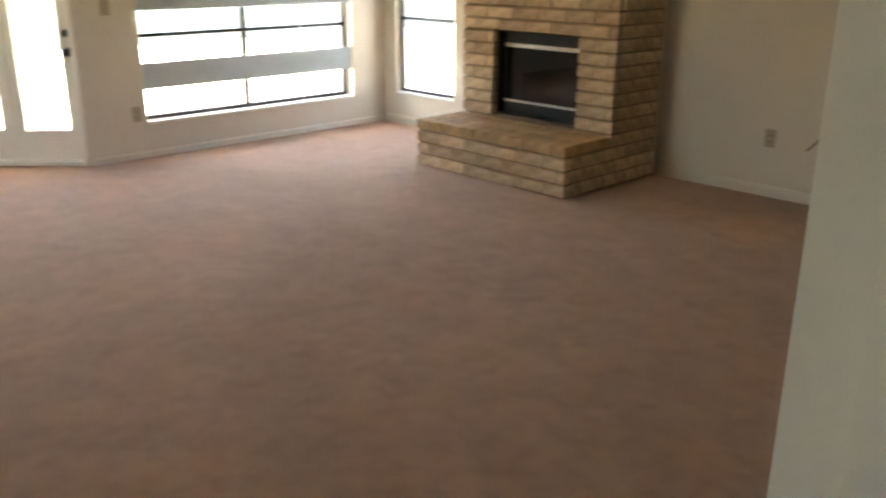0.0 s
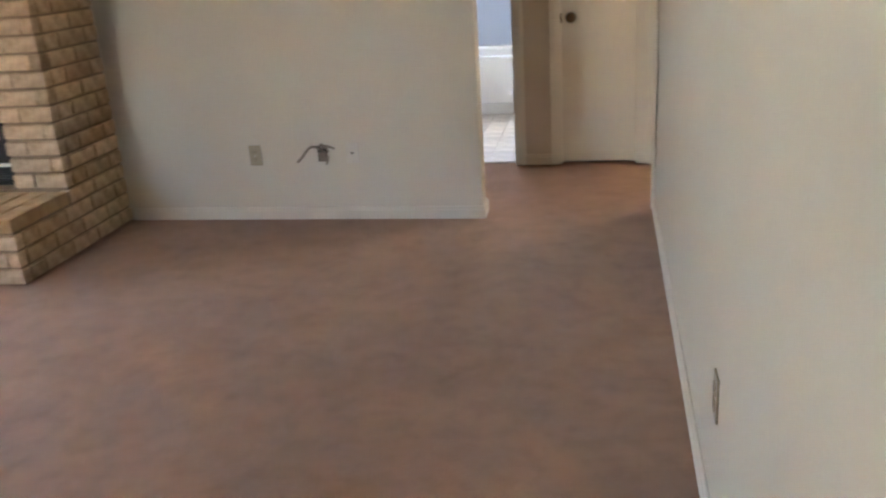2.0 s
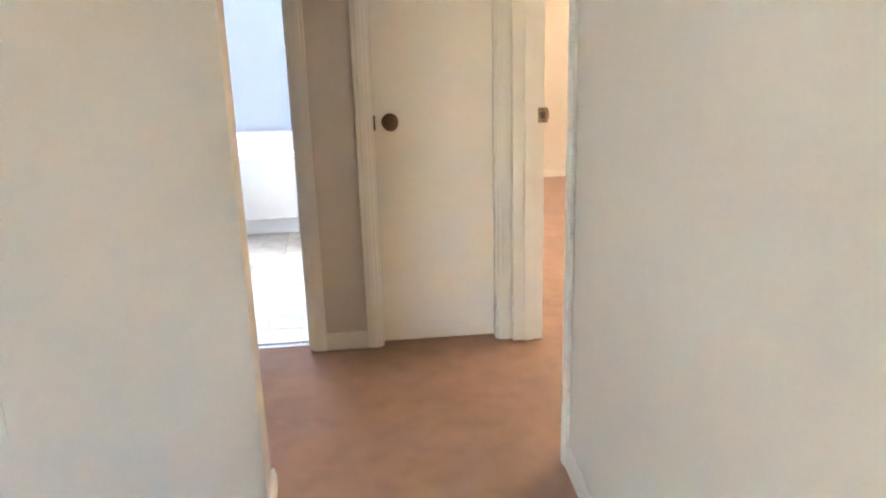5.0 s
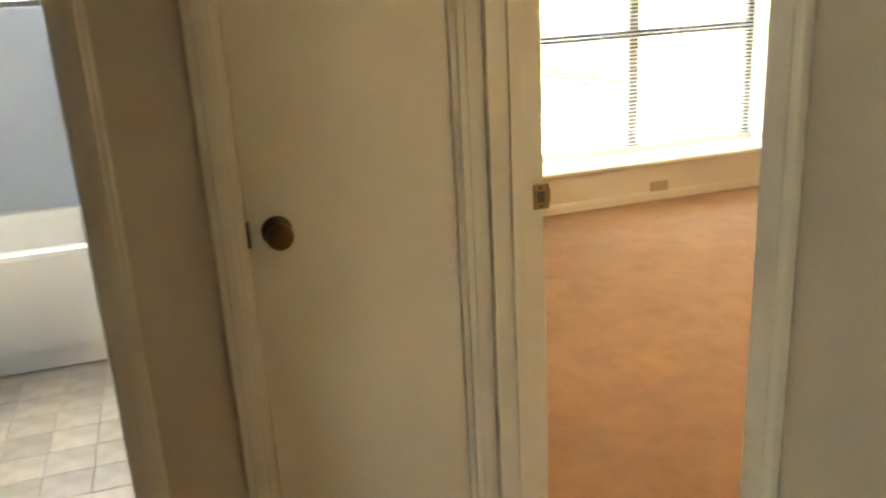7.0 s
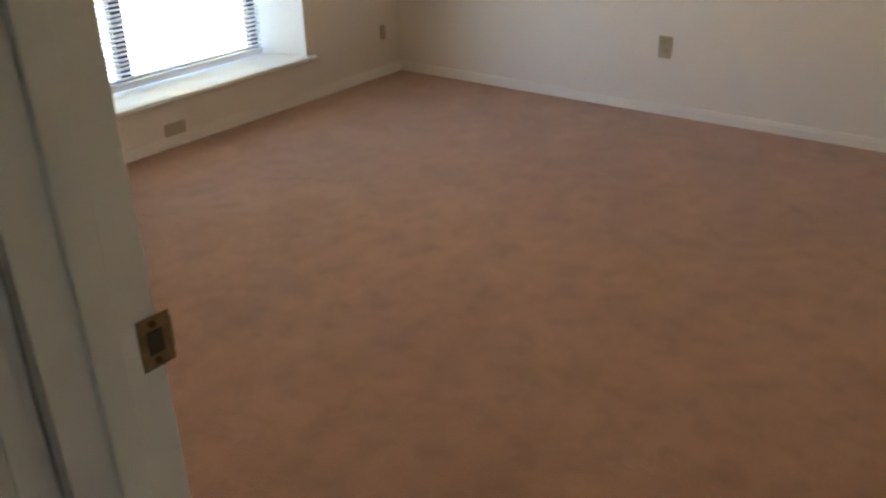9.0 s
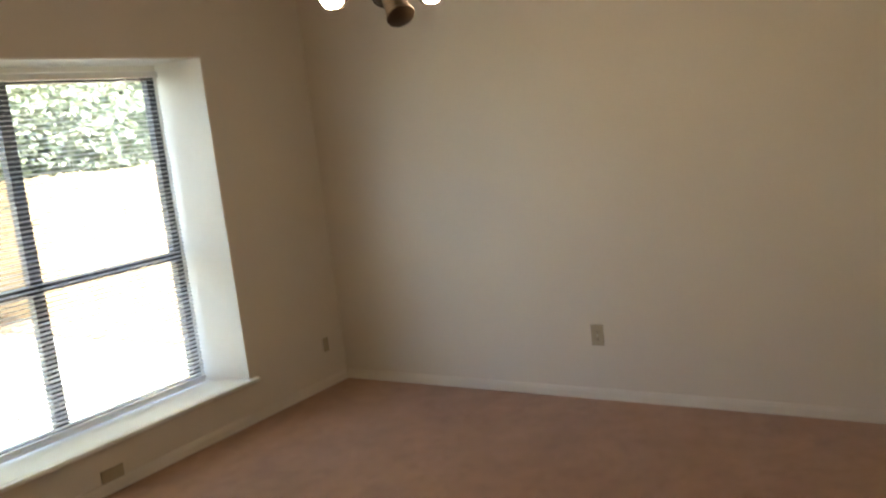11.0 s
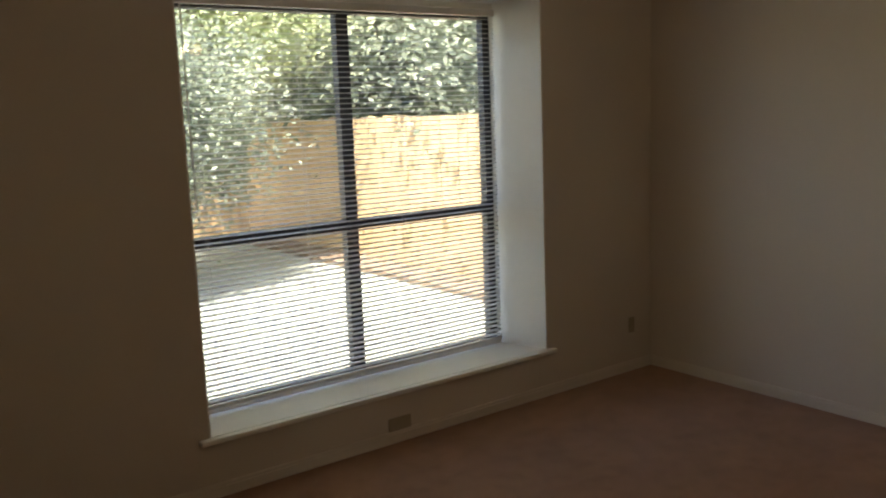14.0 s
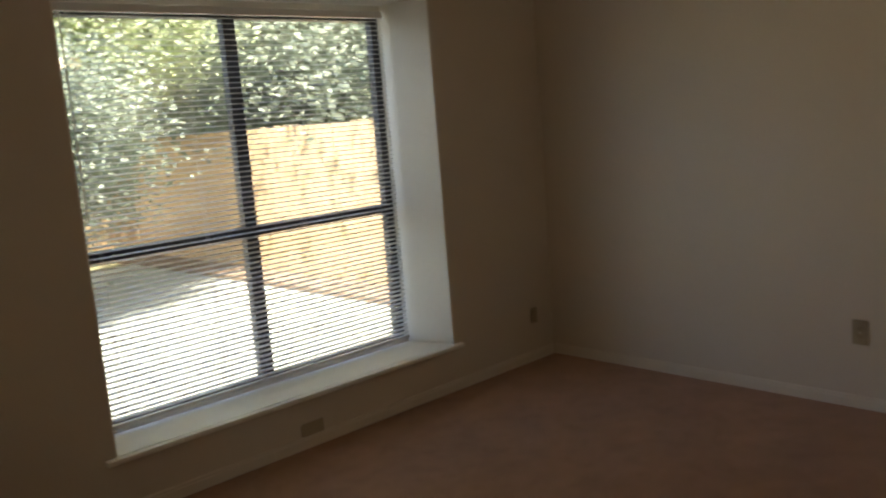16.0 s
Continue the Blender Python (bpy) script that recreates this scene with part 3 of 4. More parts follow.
for nm, pts in (("recess_lining", ((5.2195, BY - 0.001), (5.2195, BY + 0.269), (5.128, BY + 0.269), (5.212, BY - 0.001))),
                ("recess_lining", ((3.3605, BY - 0.001), (3.366, BY - 0.001), (3.372, BY + 0.269), (3.3605, BY + 0.269)))):
    bm = bmesh.new()
    lo = [bm.verts.new((x, y, 0.257)) for x, y in pts]
    hi = [bm.verts.new((x, y, 2.058)) for x, y in pts]
    bm.faces.new(lo)
    bm.faces.new(hi)
    for k in range(4):
        bm.faces.new((lo[k], lo[(k + 1) % 4], hi[(k + 1) % 4], hi[k]))
    bmesh.ops.recalc_face_normals(bm, faces=bm.faces)
    tagged(part(nm, bm, LINING), "white painted side lining of the deep window recess", "window lining", kind="structure")
slab("recess_head", (3.375, BY - 0.001), (5.12, BY + 0.269), 2.052, 2.0595, LINING, "white painted head of the deep window recess", "window lining")

# patio doors in the angled wall
PD = Vector((-5.2, 1.84, 0))
pd = thing("patio_door", "white framed glazed patio doors with dark handle", "patio door", PD, 45, kind="structure")
for x0, x1 in ((0.903, 0.943), (1.917, 1.957)):
    part("frame_side", boxed((x0, 0.02, 0.0), (x1, 0.16, 2.05), 0.003), TRIM, pd)
part("frame_head", boxed((0.943, 0.02, 2.0), (1.917, 0.16, 2.05), 0.003), TRIM, pd)
part("threshold", boxed((0.943, 0.0, 0.0), (1.917, 0.16, 0.03), 0.004), TRIM, pd)
for x0, x1 in ((0.943, 1.428), (1.432, 1.917)):
    leaf = part("leaf", panel(x0, x1, 0.035, 1.995, 0.045, [(x0 + 0.07, x1 - 0.07, 0.24, 1.88)]), TRIM, pd)
    leaf.location = (0, 0.06, 0)
    part("pane", boxed((x0 + 0.07, 0.018, 0.24), (x1 - 0.07, 0.024, 1.88)), GLASS, leaf).visible_shadow = False
    beads = bmesh.new()
    for a, b in (((x0 + 0.07, -0.006, 0.24), (x0 + 0.08, 0.016, 1.88)), ((x1 - 0.08, -0.006, 0.24), (x1 - 0.07, 0.016, 1.88)),
                 ((x0 + 0.08, -0.006, 0.24), (x1 - 0.08, 0.016, 0.25)), ((x0 + 0.08, -0.006, 1.87), (x1 - 0.08, 0.016, 1.88))):
        box(beads, a, b, 0.002)
    part("glazing_bead", beads, TRIM, leaf)
part("astragal", boxed((1.418, 0.046, 0.036), (1.442, 0.059, 1.99), 0.003), TRIM, pd)
turned = Matrix.Translation((1.884, 0.06, 0.80)) @ Matrix.Rotation(radians(90), 4, "X")
part("door_knob", lathe([(0.03, 0), (0.03, 0.006), (0.012, 0.012), (0.012, 0.03), (0.024, 0.04), (0.027, 0.052), (0.018, 0.062), (0.004, 0.063)], 20, turned), BRONZE, pd, "dark bronze door knob")
turned = Matrix.Translation((1.884, 0.06, 0.93)) @ Matrix.Rotation(radians(90), 4, "X")
part("deadbolt", lathe([(0.027, 0), (0.027, 0.008), (0.022, 0.014), (0.008, 0.016), (0.006, 0.026), (0.002, 0.027)], 20, turned), BRONZE, pd, "dark bronze deadbolt turn")

# banded shade in the wide window: cloth above, a second band low down, cords between
sh = thing("banded_shade", "blue grey banded window shade, sheer between two cloth bands", "shade", (WX - 0.03, 3.72, 0), 90)
part("upper_band", boxed((-0.016, 0.0, 1.065), (1.936, 0.002, 1.99)), SHADE, sh)
part("lower_band", boxed((-0.016, 0.0, 0.50), (1.936, 0.002, 0.69)), SHADE, sh)
part("roller", rod(bmesh.new(), (0.0, 0.0, 2.005), (1.92, 0.0, 2.005), 0.02), SHADE, sh)
for x, r in ((0.03, 0.0015), (1.42, 0.005), (1.89, 0.0015)):
    part("cord", rod(bmesh.new(), (x, 0.008, 0.28), (x, 0.008, 1.07), r, segments=8), SHADE, sh)

# ---- outlets and plates ----
outlet_plate((-0.08, NY, 0.37), 0)
outlet_plate((RX, 3.50, 0.375), -90)
outlet_plate((BX, 8.17, 0.355), -90)
outlet_plate((5.88, BY, 0.268), 0, 0.045, 0.09, name="cable_plate", label="small almond cable plate on the bedroom wall", holes=False)
outlet_plate((4.27, BY, 0.085), 0, 0.125, 0.068, name="wall_outlet", label="almond wall outlet lying sideways under the window", holes=False)
outlet_plate((WX, 3.62, 0.33), 90, label="almond wall outlet beside the patio doors")
sw = outlet_plate((WX, 3.47, 1.10), 90, name="light_switch", label="almond light switch plate", holes=False)
part("toggle", boxed((-0.005, -0.018, -0.01), (0.005, -0.005, 0.01), 0.002), PLATE, sw)
cp = outlet_plate((0.48, NY, 0.375), 0, mat=PLATE_PAINTED, name="cable_plate", label="wall plate painted over in cream, with a cable socket", holes=False)
part("socket", rod(bmesh.new(), (0, -0.016, 0), (0, -0.005, 0), 0.006), PLATE_DARK, cp)


def cord(parent, pts, r, mat, name="wire", label=""):
    cu = bpy.data.curves.new(name, "CURVE")
    cu.dimensions = "3D"
    cu.bevel_depth = r
    cu.bevel_resolution = 2
    sp_ = cu.splines.new("NURBS")
    sp_.points.add(len(pts) - 1)
    for q, c in zip(sp_.points, pts):
        q.co = (*c, 1)
    sp_.use_endpoint_u = True
    sp_.order_u = 3
    ob = new(name, cu)
    cu.materials.append(mat)
    ob.parent = parent
    if label:
        ob["label"] = label
    return ob


jb = thing("junction_box", "open wall box with loose dark wires hanging out", "junction box", (0.31, NY, 0.375))
# No hole is cut: a dark slab paints the shade inside the box.
part("opening", boxed((-0.027, -0.003, -0.045), (0.027, 0.0, 0.045), 0.002), PLATE_DARK, jb, "dark slab painting the open hole's shade")
part("receptacle", boxed((-0.016, -0.035, -0.04), (0.018, -0.003, 0.012), 0.004, Matrix.Rotation(radians(-14), 4, "Y")), WIRE, jb)
cord(jb, [(0, -0.004, 0.03), (0.02, -0.05, 0.055), (0.06, -0.06, 0.05), (0.085, -0.05, 0.035)], 0.006, WIRE)
cord(jb, [(0, -0.004, 0.02), (-0.03, -0.06, 0.06), (-0.07, -0.06, 0.03), (-0.10, -0.07, -0.01), (-0.13, -0.05, -0.035)], 0.0065, WIRE)
cord(jb, [(0.01, -0.004, 0.0), (0.03, -0.05, 0.02), (0.05, -0.05, -0.02), (0.03, -0.05, -0.05)], 0.005, WIRE)
cord(jb, [(-0.01, -0.004, 0.03), (0.0, -0.05, 0.065), (0.03, -0.06, 0.06), (0.05, -0.05, 0.02)], 0.005, WIRE)

# ---- fireplace ----
FX0, FX1, FY, HEY, HZ = -2.25, -0.89, 5.47, 5.0, 0.335
BOX = (-1.95, -1.20, 0.355, 0.945)
fp = thing("fireplace", "tan brick fireplace with raised hearth and dark glass doors", "fireplace", (0, 0, 0))
I = 0.016
part("mortar", boxed((FX0 + I, FY + I, 0), (BOX[0] - 0.01, NY - 0.002, HIGH - 0.002)), MORTAR, fp)
part("mortar", boxed((BOX[1] + 0.01, FY + I, 0), (FX1 - I, NY - 0.002, HIGH - 0.002)), MORTAR, fp)
part("mortar", boxed((BOX[0] - 0.01, FY + I, BOX[3] + 0.01), (BOX[1] + 0.01, NY - 0.002, HIGH - 0.002)), MORTAR, fp)
part("mortar", boxed((BOX[0] - 0.01, FY + I, 0), (BOX[1] + 0.01, NY - 0.002, BOX[2] - 0.012)), MORTAR, fp)
part("mortar", boxed((FX0 + I, HEY + I, 0), (FX1 - I, FY + I, HZ - I)), MORTAR, fp)

# firebox with glass doors
fb = part("firebox", boxed((BOX[0], FY + 0.40, BOX[2]), (BOX[1], FY + 0.42, BOX[3])), SOOT, fp, "sooty black firebox lining")
for a, b in (((BOX[0], FY + 0.062, BOX[2]), (BOX[0] + 0.012, FY + 0.4, BOX[3])), ((BOX[1] - 0.012, FY + 0.062, BOX[2]), (BOX[1], FY + 0.4, BOX[3])),
             ((BOX[0] + 0.012, FY + 0.062, BOX[2]), (BOX[1] - 0.012, FY + 0.4, BOX[2] + 0.01)), ((BOX[0] + 0.012, FY + 0.062, BOX[3] - 0.01), (BOX[1] - 0.012, FY + 0.4, BOX[3]))):
    part("lining", boxed(a, b), SOOT, fb)
ff = part("door_frame", panel(BOX[0], BOX[1], BOX[2], BOX[3], 0.03, [(BOX[0] + 0.04, BOX[1] - 0.03, BOX[2] + 0.105, BOX[3] - 0.115)]), IRON, fp, "black steel surround")
ff.location = (0, FY + 0.116, 0)
mid = (BOX[0] + BOX[1]) / 2
for x0, x1 in ((BOX[0] + 0.04, mid - 0.002), (mid + 0.002, BOX[1] - 0.03)):
    g = part("glass_door", boxed((x0, FY + 0.120, BOX[2] + 0.108), (x1, FY + 0.125, BOX[3] - 0.118)), SMOKED, fp, "smoked glass door")
part("top_strip", boxed((BOX[0] + 0.02, FY + 0.100, BOX[3] - 0.112), (BOX[1] - 0.008, FY + 0.116, BOX[3] - 0.085), 0.003), CHROME, fp, "bright steel strip")
part("foot_strip", boxed((BOX[0] + 0.02, FY + 0.100, BOX[2] + 0.088), (BOX[1] - 0.008, FY + 0.116, BOX[2] + 0.104), 0.003), CHROME, fp, "bright steel strip")
for k in range(2):
    lv = bmesh.new()
    for j in range(5):
        box(lv, (BOX[0] + 0.04, FY + 0.106, (BOX[2] + 0.018 if k else BOX[3] - 0.075) + 0.013 * j), (BOX[1] - 0.04, FY + 0.116, (BOX[2] + 0.018 if k else BOX[3] - 0.075) + 0.013 * j + 0.006), 0)
    part("louvre", lv, IRON, fp)

bricks = {}


def brick_mesh(lx, ly, lz, v):
    """A worn brick: bevelled, with uneven corners."""
    key = (round(lx, 3), round(ly, 3), round(lz, 3), v)
    if key not in bricks:
        rnd = random.Random(hash(key) % 9999 + v)
        bm = boxed((-lx / 2, -ly / 2, -lz / 2), (lx / 2, ly / 2, lz / 2))
        bmesh.ops.bevel(bm, geom=list(bm.edges), offset=0.005, segments=1, affect="EDGES")
        for q in bm.verts:
            q.co += Vector((rnd.uniform(-1, 1), rnd.uniform(-1, 1), rnd.uniform(-1, 1))) * 0.0018
        bricks[key] = mesh_of(bm, "brick")
    return bricks[key]


loose = bmesh.new()


def lay(x, y, z, lx, ly, lz, mat, rnd):
    me = brick_mesh(lx, ly, lz, rnd.randrange(3))
    m = Matrix.Translation((x + rnd.uniform(-1, 1) * 0.001, y + rnd.uniform(-1, 1) * 0.002, z)) @ Matrix.Rotation(rnd.uniform(-1, 1) * 0.006, 4, "Z")
    if z > 1.45:
        keep = len(loose.verts)
        loose.from_mesh(me)
        loose.verts.ensure_lookup_table()
        bmesh.ops.transform(loose, matrix=m, verts=loose.verts[keep:])
        return
    if not me.materials:
        me.materials.append(mat)
    ob = new("brick", me)
    ob.parent = fp
    ob.matrix_local = m


def course(p0, p1, z, high, deep, along, offset, gap, mat, rnd, length=0.228):
    """One course of bricks from p0 to p1 on the face at gap, skipping holes."""
    pitch = length + 0.008
    x = p0 - offset
    while x < p1 - 0.02:
        a, b = max(x, p0), min(x + length, p1)
        if b - a > 0.03:
            yield (a + b) / 2, b - a
        x += pitch


RND = random.Random(7)
PITCH, TALL, DEEP = 0.0862, 0.071, 0.06
rows = int((HIGH - 0.01) / PITCH)
for r in range(rows):
    z = PITCH * r + PITCH / 2
    off = 0.121 if r % 2 else 0.0
    if z > HZ:
        for cx, lx in course(FX0 + 0.001, FX1 - 0.001, z, TALL, DEEP, "x", off, 0, BRICK, RND):
            spans = [(cx - lx / 2, cx + lx / 2)]
            if BOX[2] - 0.02 < z < BOX[3]:
                spans = [s for s in ((spans[0][0], min(spans[0][1], BOX[0] - 0.004)), (max(spans[0][0], BOX[1] + 0.004), spans[0][1])) if s[1] - s[0] > 0.02]
            for a, b in spans:
                lay((a + b) / 2, FY + DEEP / 2, z, round(b - a, 2) - 0.001, DEEP, TALL, BRICK, RND)
        for fx, sgn in ((FX1, -1), (FX0, 1)):
            for cy, ly in course(FY + DEEP + 0.012, NY - 0.004, z, TALL, DEEP, "y", 0.121 - off, 0, BRICK, RND):
                lay(fx + sgn * DEEP / 2, cy, z, DEEP, round(ly, 2), TALL, BRICK, RND)
    if z < HZ - 0.08:
        for cx, lx in course(FX0, FX1, z, TALL, DEEP, "x", off, 0, BRICK, RND):
            lay(cx, HEY + DEEP / 2, z, round(lx, 2) - 0.001, DEEP, TALL, BRICK, RND)
        for fx, sgn in ((FX1, -1), (FX0, 1)):
            for cy, ly in course(HEY + DEEP + 0.012, NY - 0.004, z, TALL, DEEP, "y", 0.121 - off, 0, BRICK, RND):
                lay(fx + sgn * DEEP / 2, cy, z, DEEP, round(ly, 2), TALL, BRICK, RND)
# capping bricks laid flat across the hearth
x = FX0
while x < FX1 - 0.03:
    w = min(0.108, FX1 - x)
    for y0, y1 in ((HEY - 0.004, HEY + 0.228), (HEY + 0.238, FY - 0.004)):
        lay(x + w / 2, (y0 + y1) / 2, HZ - 0.034, round(w, 3) - 0.006, round(y1 - y0, 3), 0.068, HEARTH, RND)
    x += 0.1135
for fx, sgn in ((FX1, -1), (FX0, 1)):
    for cy, ly in course(FY + 0.002, NY - 0.004, 0, TALL, DEEP, "y", 0, 0, BRICK, RND):
        lay(fx + sgn * DEEP / 2, cy, HZ - 0.034, DEEP, round(ly, 2), 0.068, BRICK, RND)
up = part("upper_brickwork", loose, BRICK, fp)
up["kind"] = "stuff"

# ---- bathroom ----
TY0, TY1, TX0, TX1, TZ = 8.84, 9.618, -0.2, 1.338, 0.49
tub = thing("bathtub", "white enamel bathtub built in under the window", "bathtub", (0, 0, 0))
bm = bmesh.new()
outer = [(TX0, TY0, 0.0), (TX1, TY0, 0.0), (TX1, TY1, 0.0), (TX0, TY1, 0.0)]
rings = []
for inset, z in ((0.03, 0.0), (0.03, 0.09), (0.0, 0.10), (0.0, TZ - 0.02), (0.008, TZ - 0.004), (0.02, TZ), (0.075, TZ), (0.09, TZ - 0.008), (0.10, TZ - 0.03), (0.14, 0.12), (0.20, 0.07)):
    ring = []
    for k, (sx, sy) in enumerate(((0, 0), (1, 0), (1, 1), (0, 1))):
        px = TX0 + inset if sx == 0 else TX1 - inset
        py = TY0 + inset if sy == 0 else TY1 - inset
        ring.append(bm.verts.new((px, py, z)))
    rings.append(ring)
for lo, hi in zip(rings, rings[1:]):
    for k in range(4):
        bm.faces.new((lo[k], lo[(k + 1) % 4], hi[(k + 1) % 4], hi[k]))
bm.faces.new(rings[-1])
bmesh.ops.recalc_face_normals(bm, faces=bm.faces)
bmesh.ops.bevel(bm, geom=[e for e in bm.edges if abs(e.verts[0].co.z - e.verts[1].co.z) > 0.01 and e.verts[0].co.z > 0.1], offset=0.03, segments=3, affect="EDGES")
part("basin", bm, TUB, tub)
part("drain_valve", lathe([(0.03, 0), (0.03, 0.008), (0.012, 0.02), (0.016, 0.05), (0.01, 0.055)], 16, Matrix.Translation((1.09, TY1 + 0.0, 0.63)) @ Matrix.Rotation(radians(90), 4, "X")), CHROME, tub, "small chrome valve")
slab("tub_surround", (TX0, TY1 + 0.0005, ), (TX1, TY1 + 0.0015), TZ, TZ + 0.002, TUB, "thin white sealant line", "sealant")

toilet = thing("toilet", "white porcelain toilet with closed lid", "toilet", (0.42, 8.42, 0), -90)


def ellipse(bm, cx, cy, rx, ry, z, n=28):
    return [bm.verts.new((cx + rx * math.cos(2 * math.pi * k / n), cy + ry * math.sin(2 * math.pi * k / n), z)) for k in range(n)]


def loft(sections):
    bm = bmesh.new()
    rings = [ellipse(bm, *s) for s in sections]
    for lo, hi in zip(rings, rings[1:]):
        for k in range(len(lo)):
            f = bm.faces.new((lo[k], lo[(k + 1) % len(lo)], hi[(k + 1) % len(lo)], hi[k]))
            f.smooth = True
    bm.faces.new(rings[0][::-1])
    bm.faces.new(rings[-1])
    return bm


part("bowl", loft([(0, -0.02, 0.115, 0.22, 0.0), (0, -0.02, 0.11, 0.215, 0.04), (0, 0.0, 0.10, 0.19, 0.12), (0, 0.03, 0.13, 0.21, 0.24), (0, 0.07, 0.175, 0.245, 0.34), (0, 0.08, 0.185, 0.255, 0.385)]), TUB, toilet)
part("seat", loft([(0, 0.08, 0.185, 0.26, 0.387), (0, 0.08, 0.19, 0.265, 0.395), (0, 0.08, 0.187, 0.262, 0.405)]), TUB, toilet)
part("lid", loft([(0, 0.08, 0.187, 0.262, 0.408), (0, 0.08, 0.19, 0.266, 0.416), (0, 0.08, 0.18, 0.255, 0.428), (0, 0.08, 0.12, 0.19, 0.433)]), TUB, toilet)
part("tank", boxed((-0.22, -0.40, 0.36), (0.22, -0.22, 0.72), 0.025), TUB, toilet)
part("tank_lid", boxed((-0.23, -0.41, 0.72), (0.23, -0.21, 0.755), 0.012), TUB, toilet)
part("flush_lever", rod(bmesh.new(), (0.15, -0.215, 0.66), (0.09, -0.2, 0.655), 0.007), CHROME, toilet)

# ---- bedroom: blind ----
bl = thing("mini_blind", "white mini blind let down, slats open, in the window recess", "blind", (3.39, BY + 0.245, 0))
BW = 1.72
part("headrail", boxed((0, -0.014, 1.985), (BW, 0.014, 2.018), 0.003), SLAT, bl)
part("bottom_rail", boxed((0, -0.012, 0.285), (BW, 0.012, 0.302), 0.004), SLAT, bl)
sm = bmesh.new()
cross = [(-0.0125, -0.0012), (-0.006, 0.0006), (0, 0.0012), (0.006, 0.0006), (0.0125, -0.0012)]
lower = [[sm.verts.new((x, y, z)) for y, z in cross] for x in (0.004, BW - 0.004)]
upper = [[sm.verts.new((x, y, z + 0.0007)) for y, z in cross] for x in (0.004, BW - 0.004)]
for k in range(4):
    sm.faces.new((lower[0][k], lower[0][k + 1], lower[1][k + 1], lower[1][k]))
    sm.faces.new((upper[0][k], upper[1][k], upper[1][k + 1], upper[0][k + 1]))
for k in (0, 4):
    sm.faces.new((lower[0][k], lower[1][k], upper[1][k], upper[0][k]))
bmesh.ops.recalc_face_normals(sm, faces=sm.faces)
slat = mesh_of(sm, "slat")
slat.materials.append(SLAT)
z = 0.318
while z < 1.98:
    s_ = new("slat", slat)
    s_.parent = bl
    s_.location = (0, 0, z)
    s_.rotation_euler = (radians(7 + 2 * math.sin(z * 3)), 0, 0)
    z += 0.0236
for x in (0.12, 0.60, 1.12, 1.60):
    part("ladder_cord", rod(rod(bmesh.new(), (x, -0.0135, 0.3), (x, -0.0135, 1.99), 0.0009, segments=6), (x, 0.0135, 0.3), (x, 0.0135, 1.99), 0.0009, segments=6), SLAT, bl)
part("tilt_wand", rod(bmesh.new(), (0.08, -0.02, 1.15), (0.08, -0.018, 1.99), 0.004, segments=8), SLAT, bl)

# ---- bedroom: ceiling fan ----
FANX, FANY, BZ = 4.147, 7.94, 2.10
fan = thing("ceiling_fan", "dark bronze ceiling fan with walnut blades and spot lamps", "ceiling fan", (FANX, FANY, 0))
part("canopy", lathe([(0.02, HIGH - 0.075), (0.05, HIGH - 0.06), (0.068, HIGH - 0.02), (0.07, HIGH - 0.001)]), FAN, fan)
part("down_rod", rod(bmesh.new(), (0, 0, BZ + 0.19), (0, 0, HIGH - 0.06), 0.013), FAN, fan)
part("motor", lathe([(0.05, BZ + 0.02), (0.10, BZ + 0.03), (0.125, BZ + 0.06), (0.13, BZ + 0.12), (0.115, BZ + 0.16), (0.06, BZ + 0.19), (0.02, BZ + 0.2)], 32), FAN, fan)
part("switch_housing", lathe([(0.03, BZ - 0.11), (0.055, BZ - 0.10), (0.06, BZ - 0.05), (0.05, BZ - 0.01), (0.05, BZ + 0.022)], 24), FAN, fan)
for k in range(4):
    a = radians(-20 + 90 * k)
    m = Matrix.Rotation(a, 4, "Z")
    bm = bmesh.new()
    pts = [(0.19, -0.05), (0.30, -0.062), (0.55, -0.068), (0.63, -0.064), (0.66, -0.045), (0.67, 0.0), (0.66, 0.045), (0.63, 0.064), (0.55, 0.068), (0.30, 0.062), (0.19, 0.05)]
    lo = [bm.verts.new((x, y, -0.003)) for x, y in pts]
    hi = [bm.verts.new((x, y, 0.003)) for x, y in pts]
    bm.faces.new(lo[::-1])
    bm.faces.new(hi)
    for j in range(len(pts)):
        bm.faces.new((lo[j], lo[(j + 1) % len(pts)], hi[(j + 1) % len(pts)], hi[j]))
    bmesh.ops.transform(bm, matrix=Matrix.Translation((0, 0, BZ)) @ m @ Matrix.Rotation(radians(-11), 4, "X"), verts=bm.verts)
    blade = part("blade", bm, WOOD, fan)
    arm = bmesh.new()
    box(arm, (0.09, -0.016, 0.018), (0.20, 0.016, 0.026), 0.003)
    box(arm, (0.18, -0.04, 0.005), (0.25, 0.04, 0.012), 0.003)
    bmesh.ops.transform(arm, matrix=Matrix.Translation((0, 0, BZ)) @ m, verts=arm.verts)
    part("blade_iron", arm, FAN, fan)
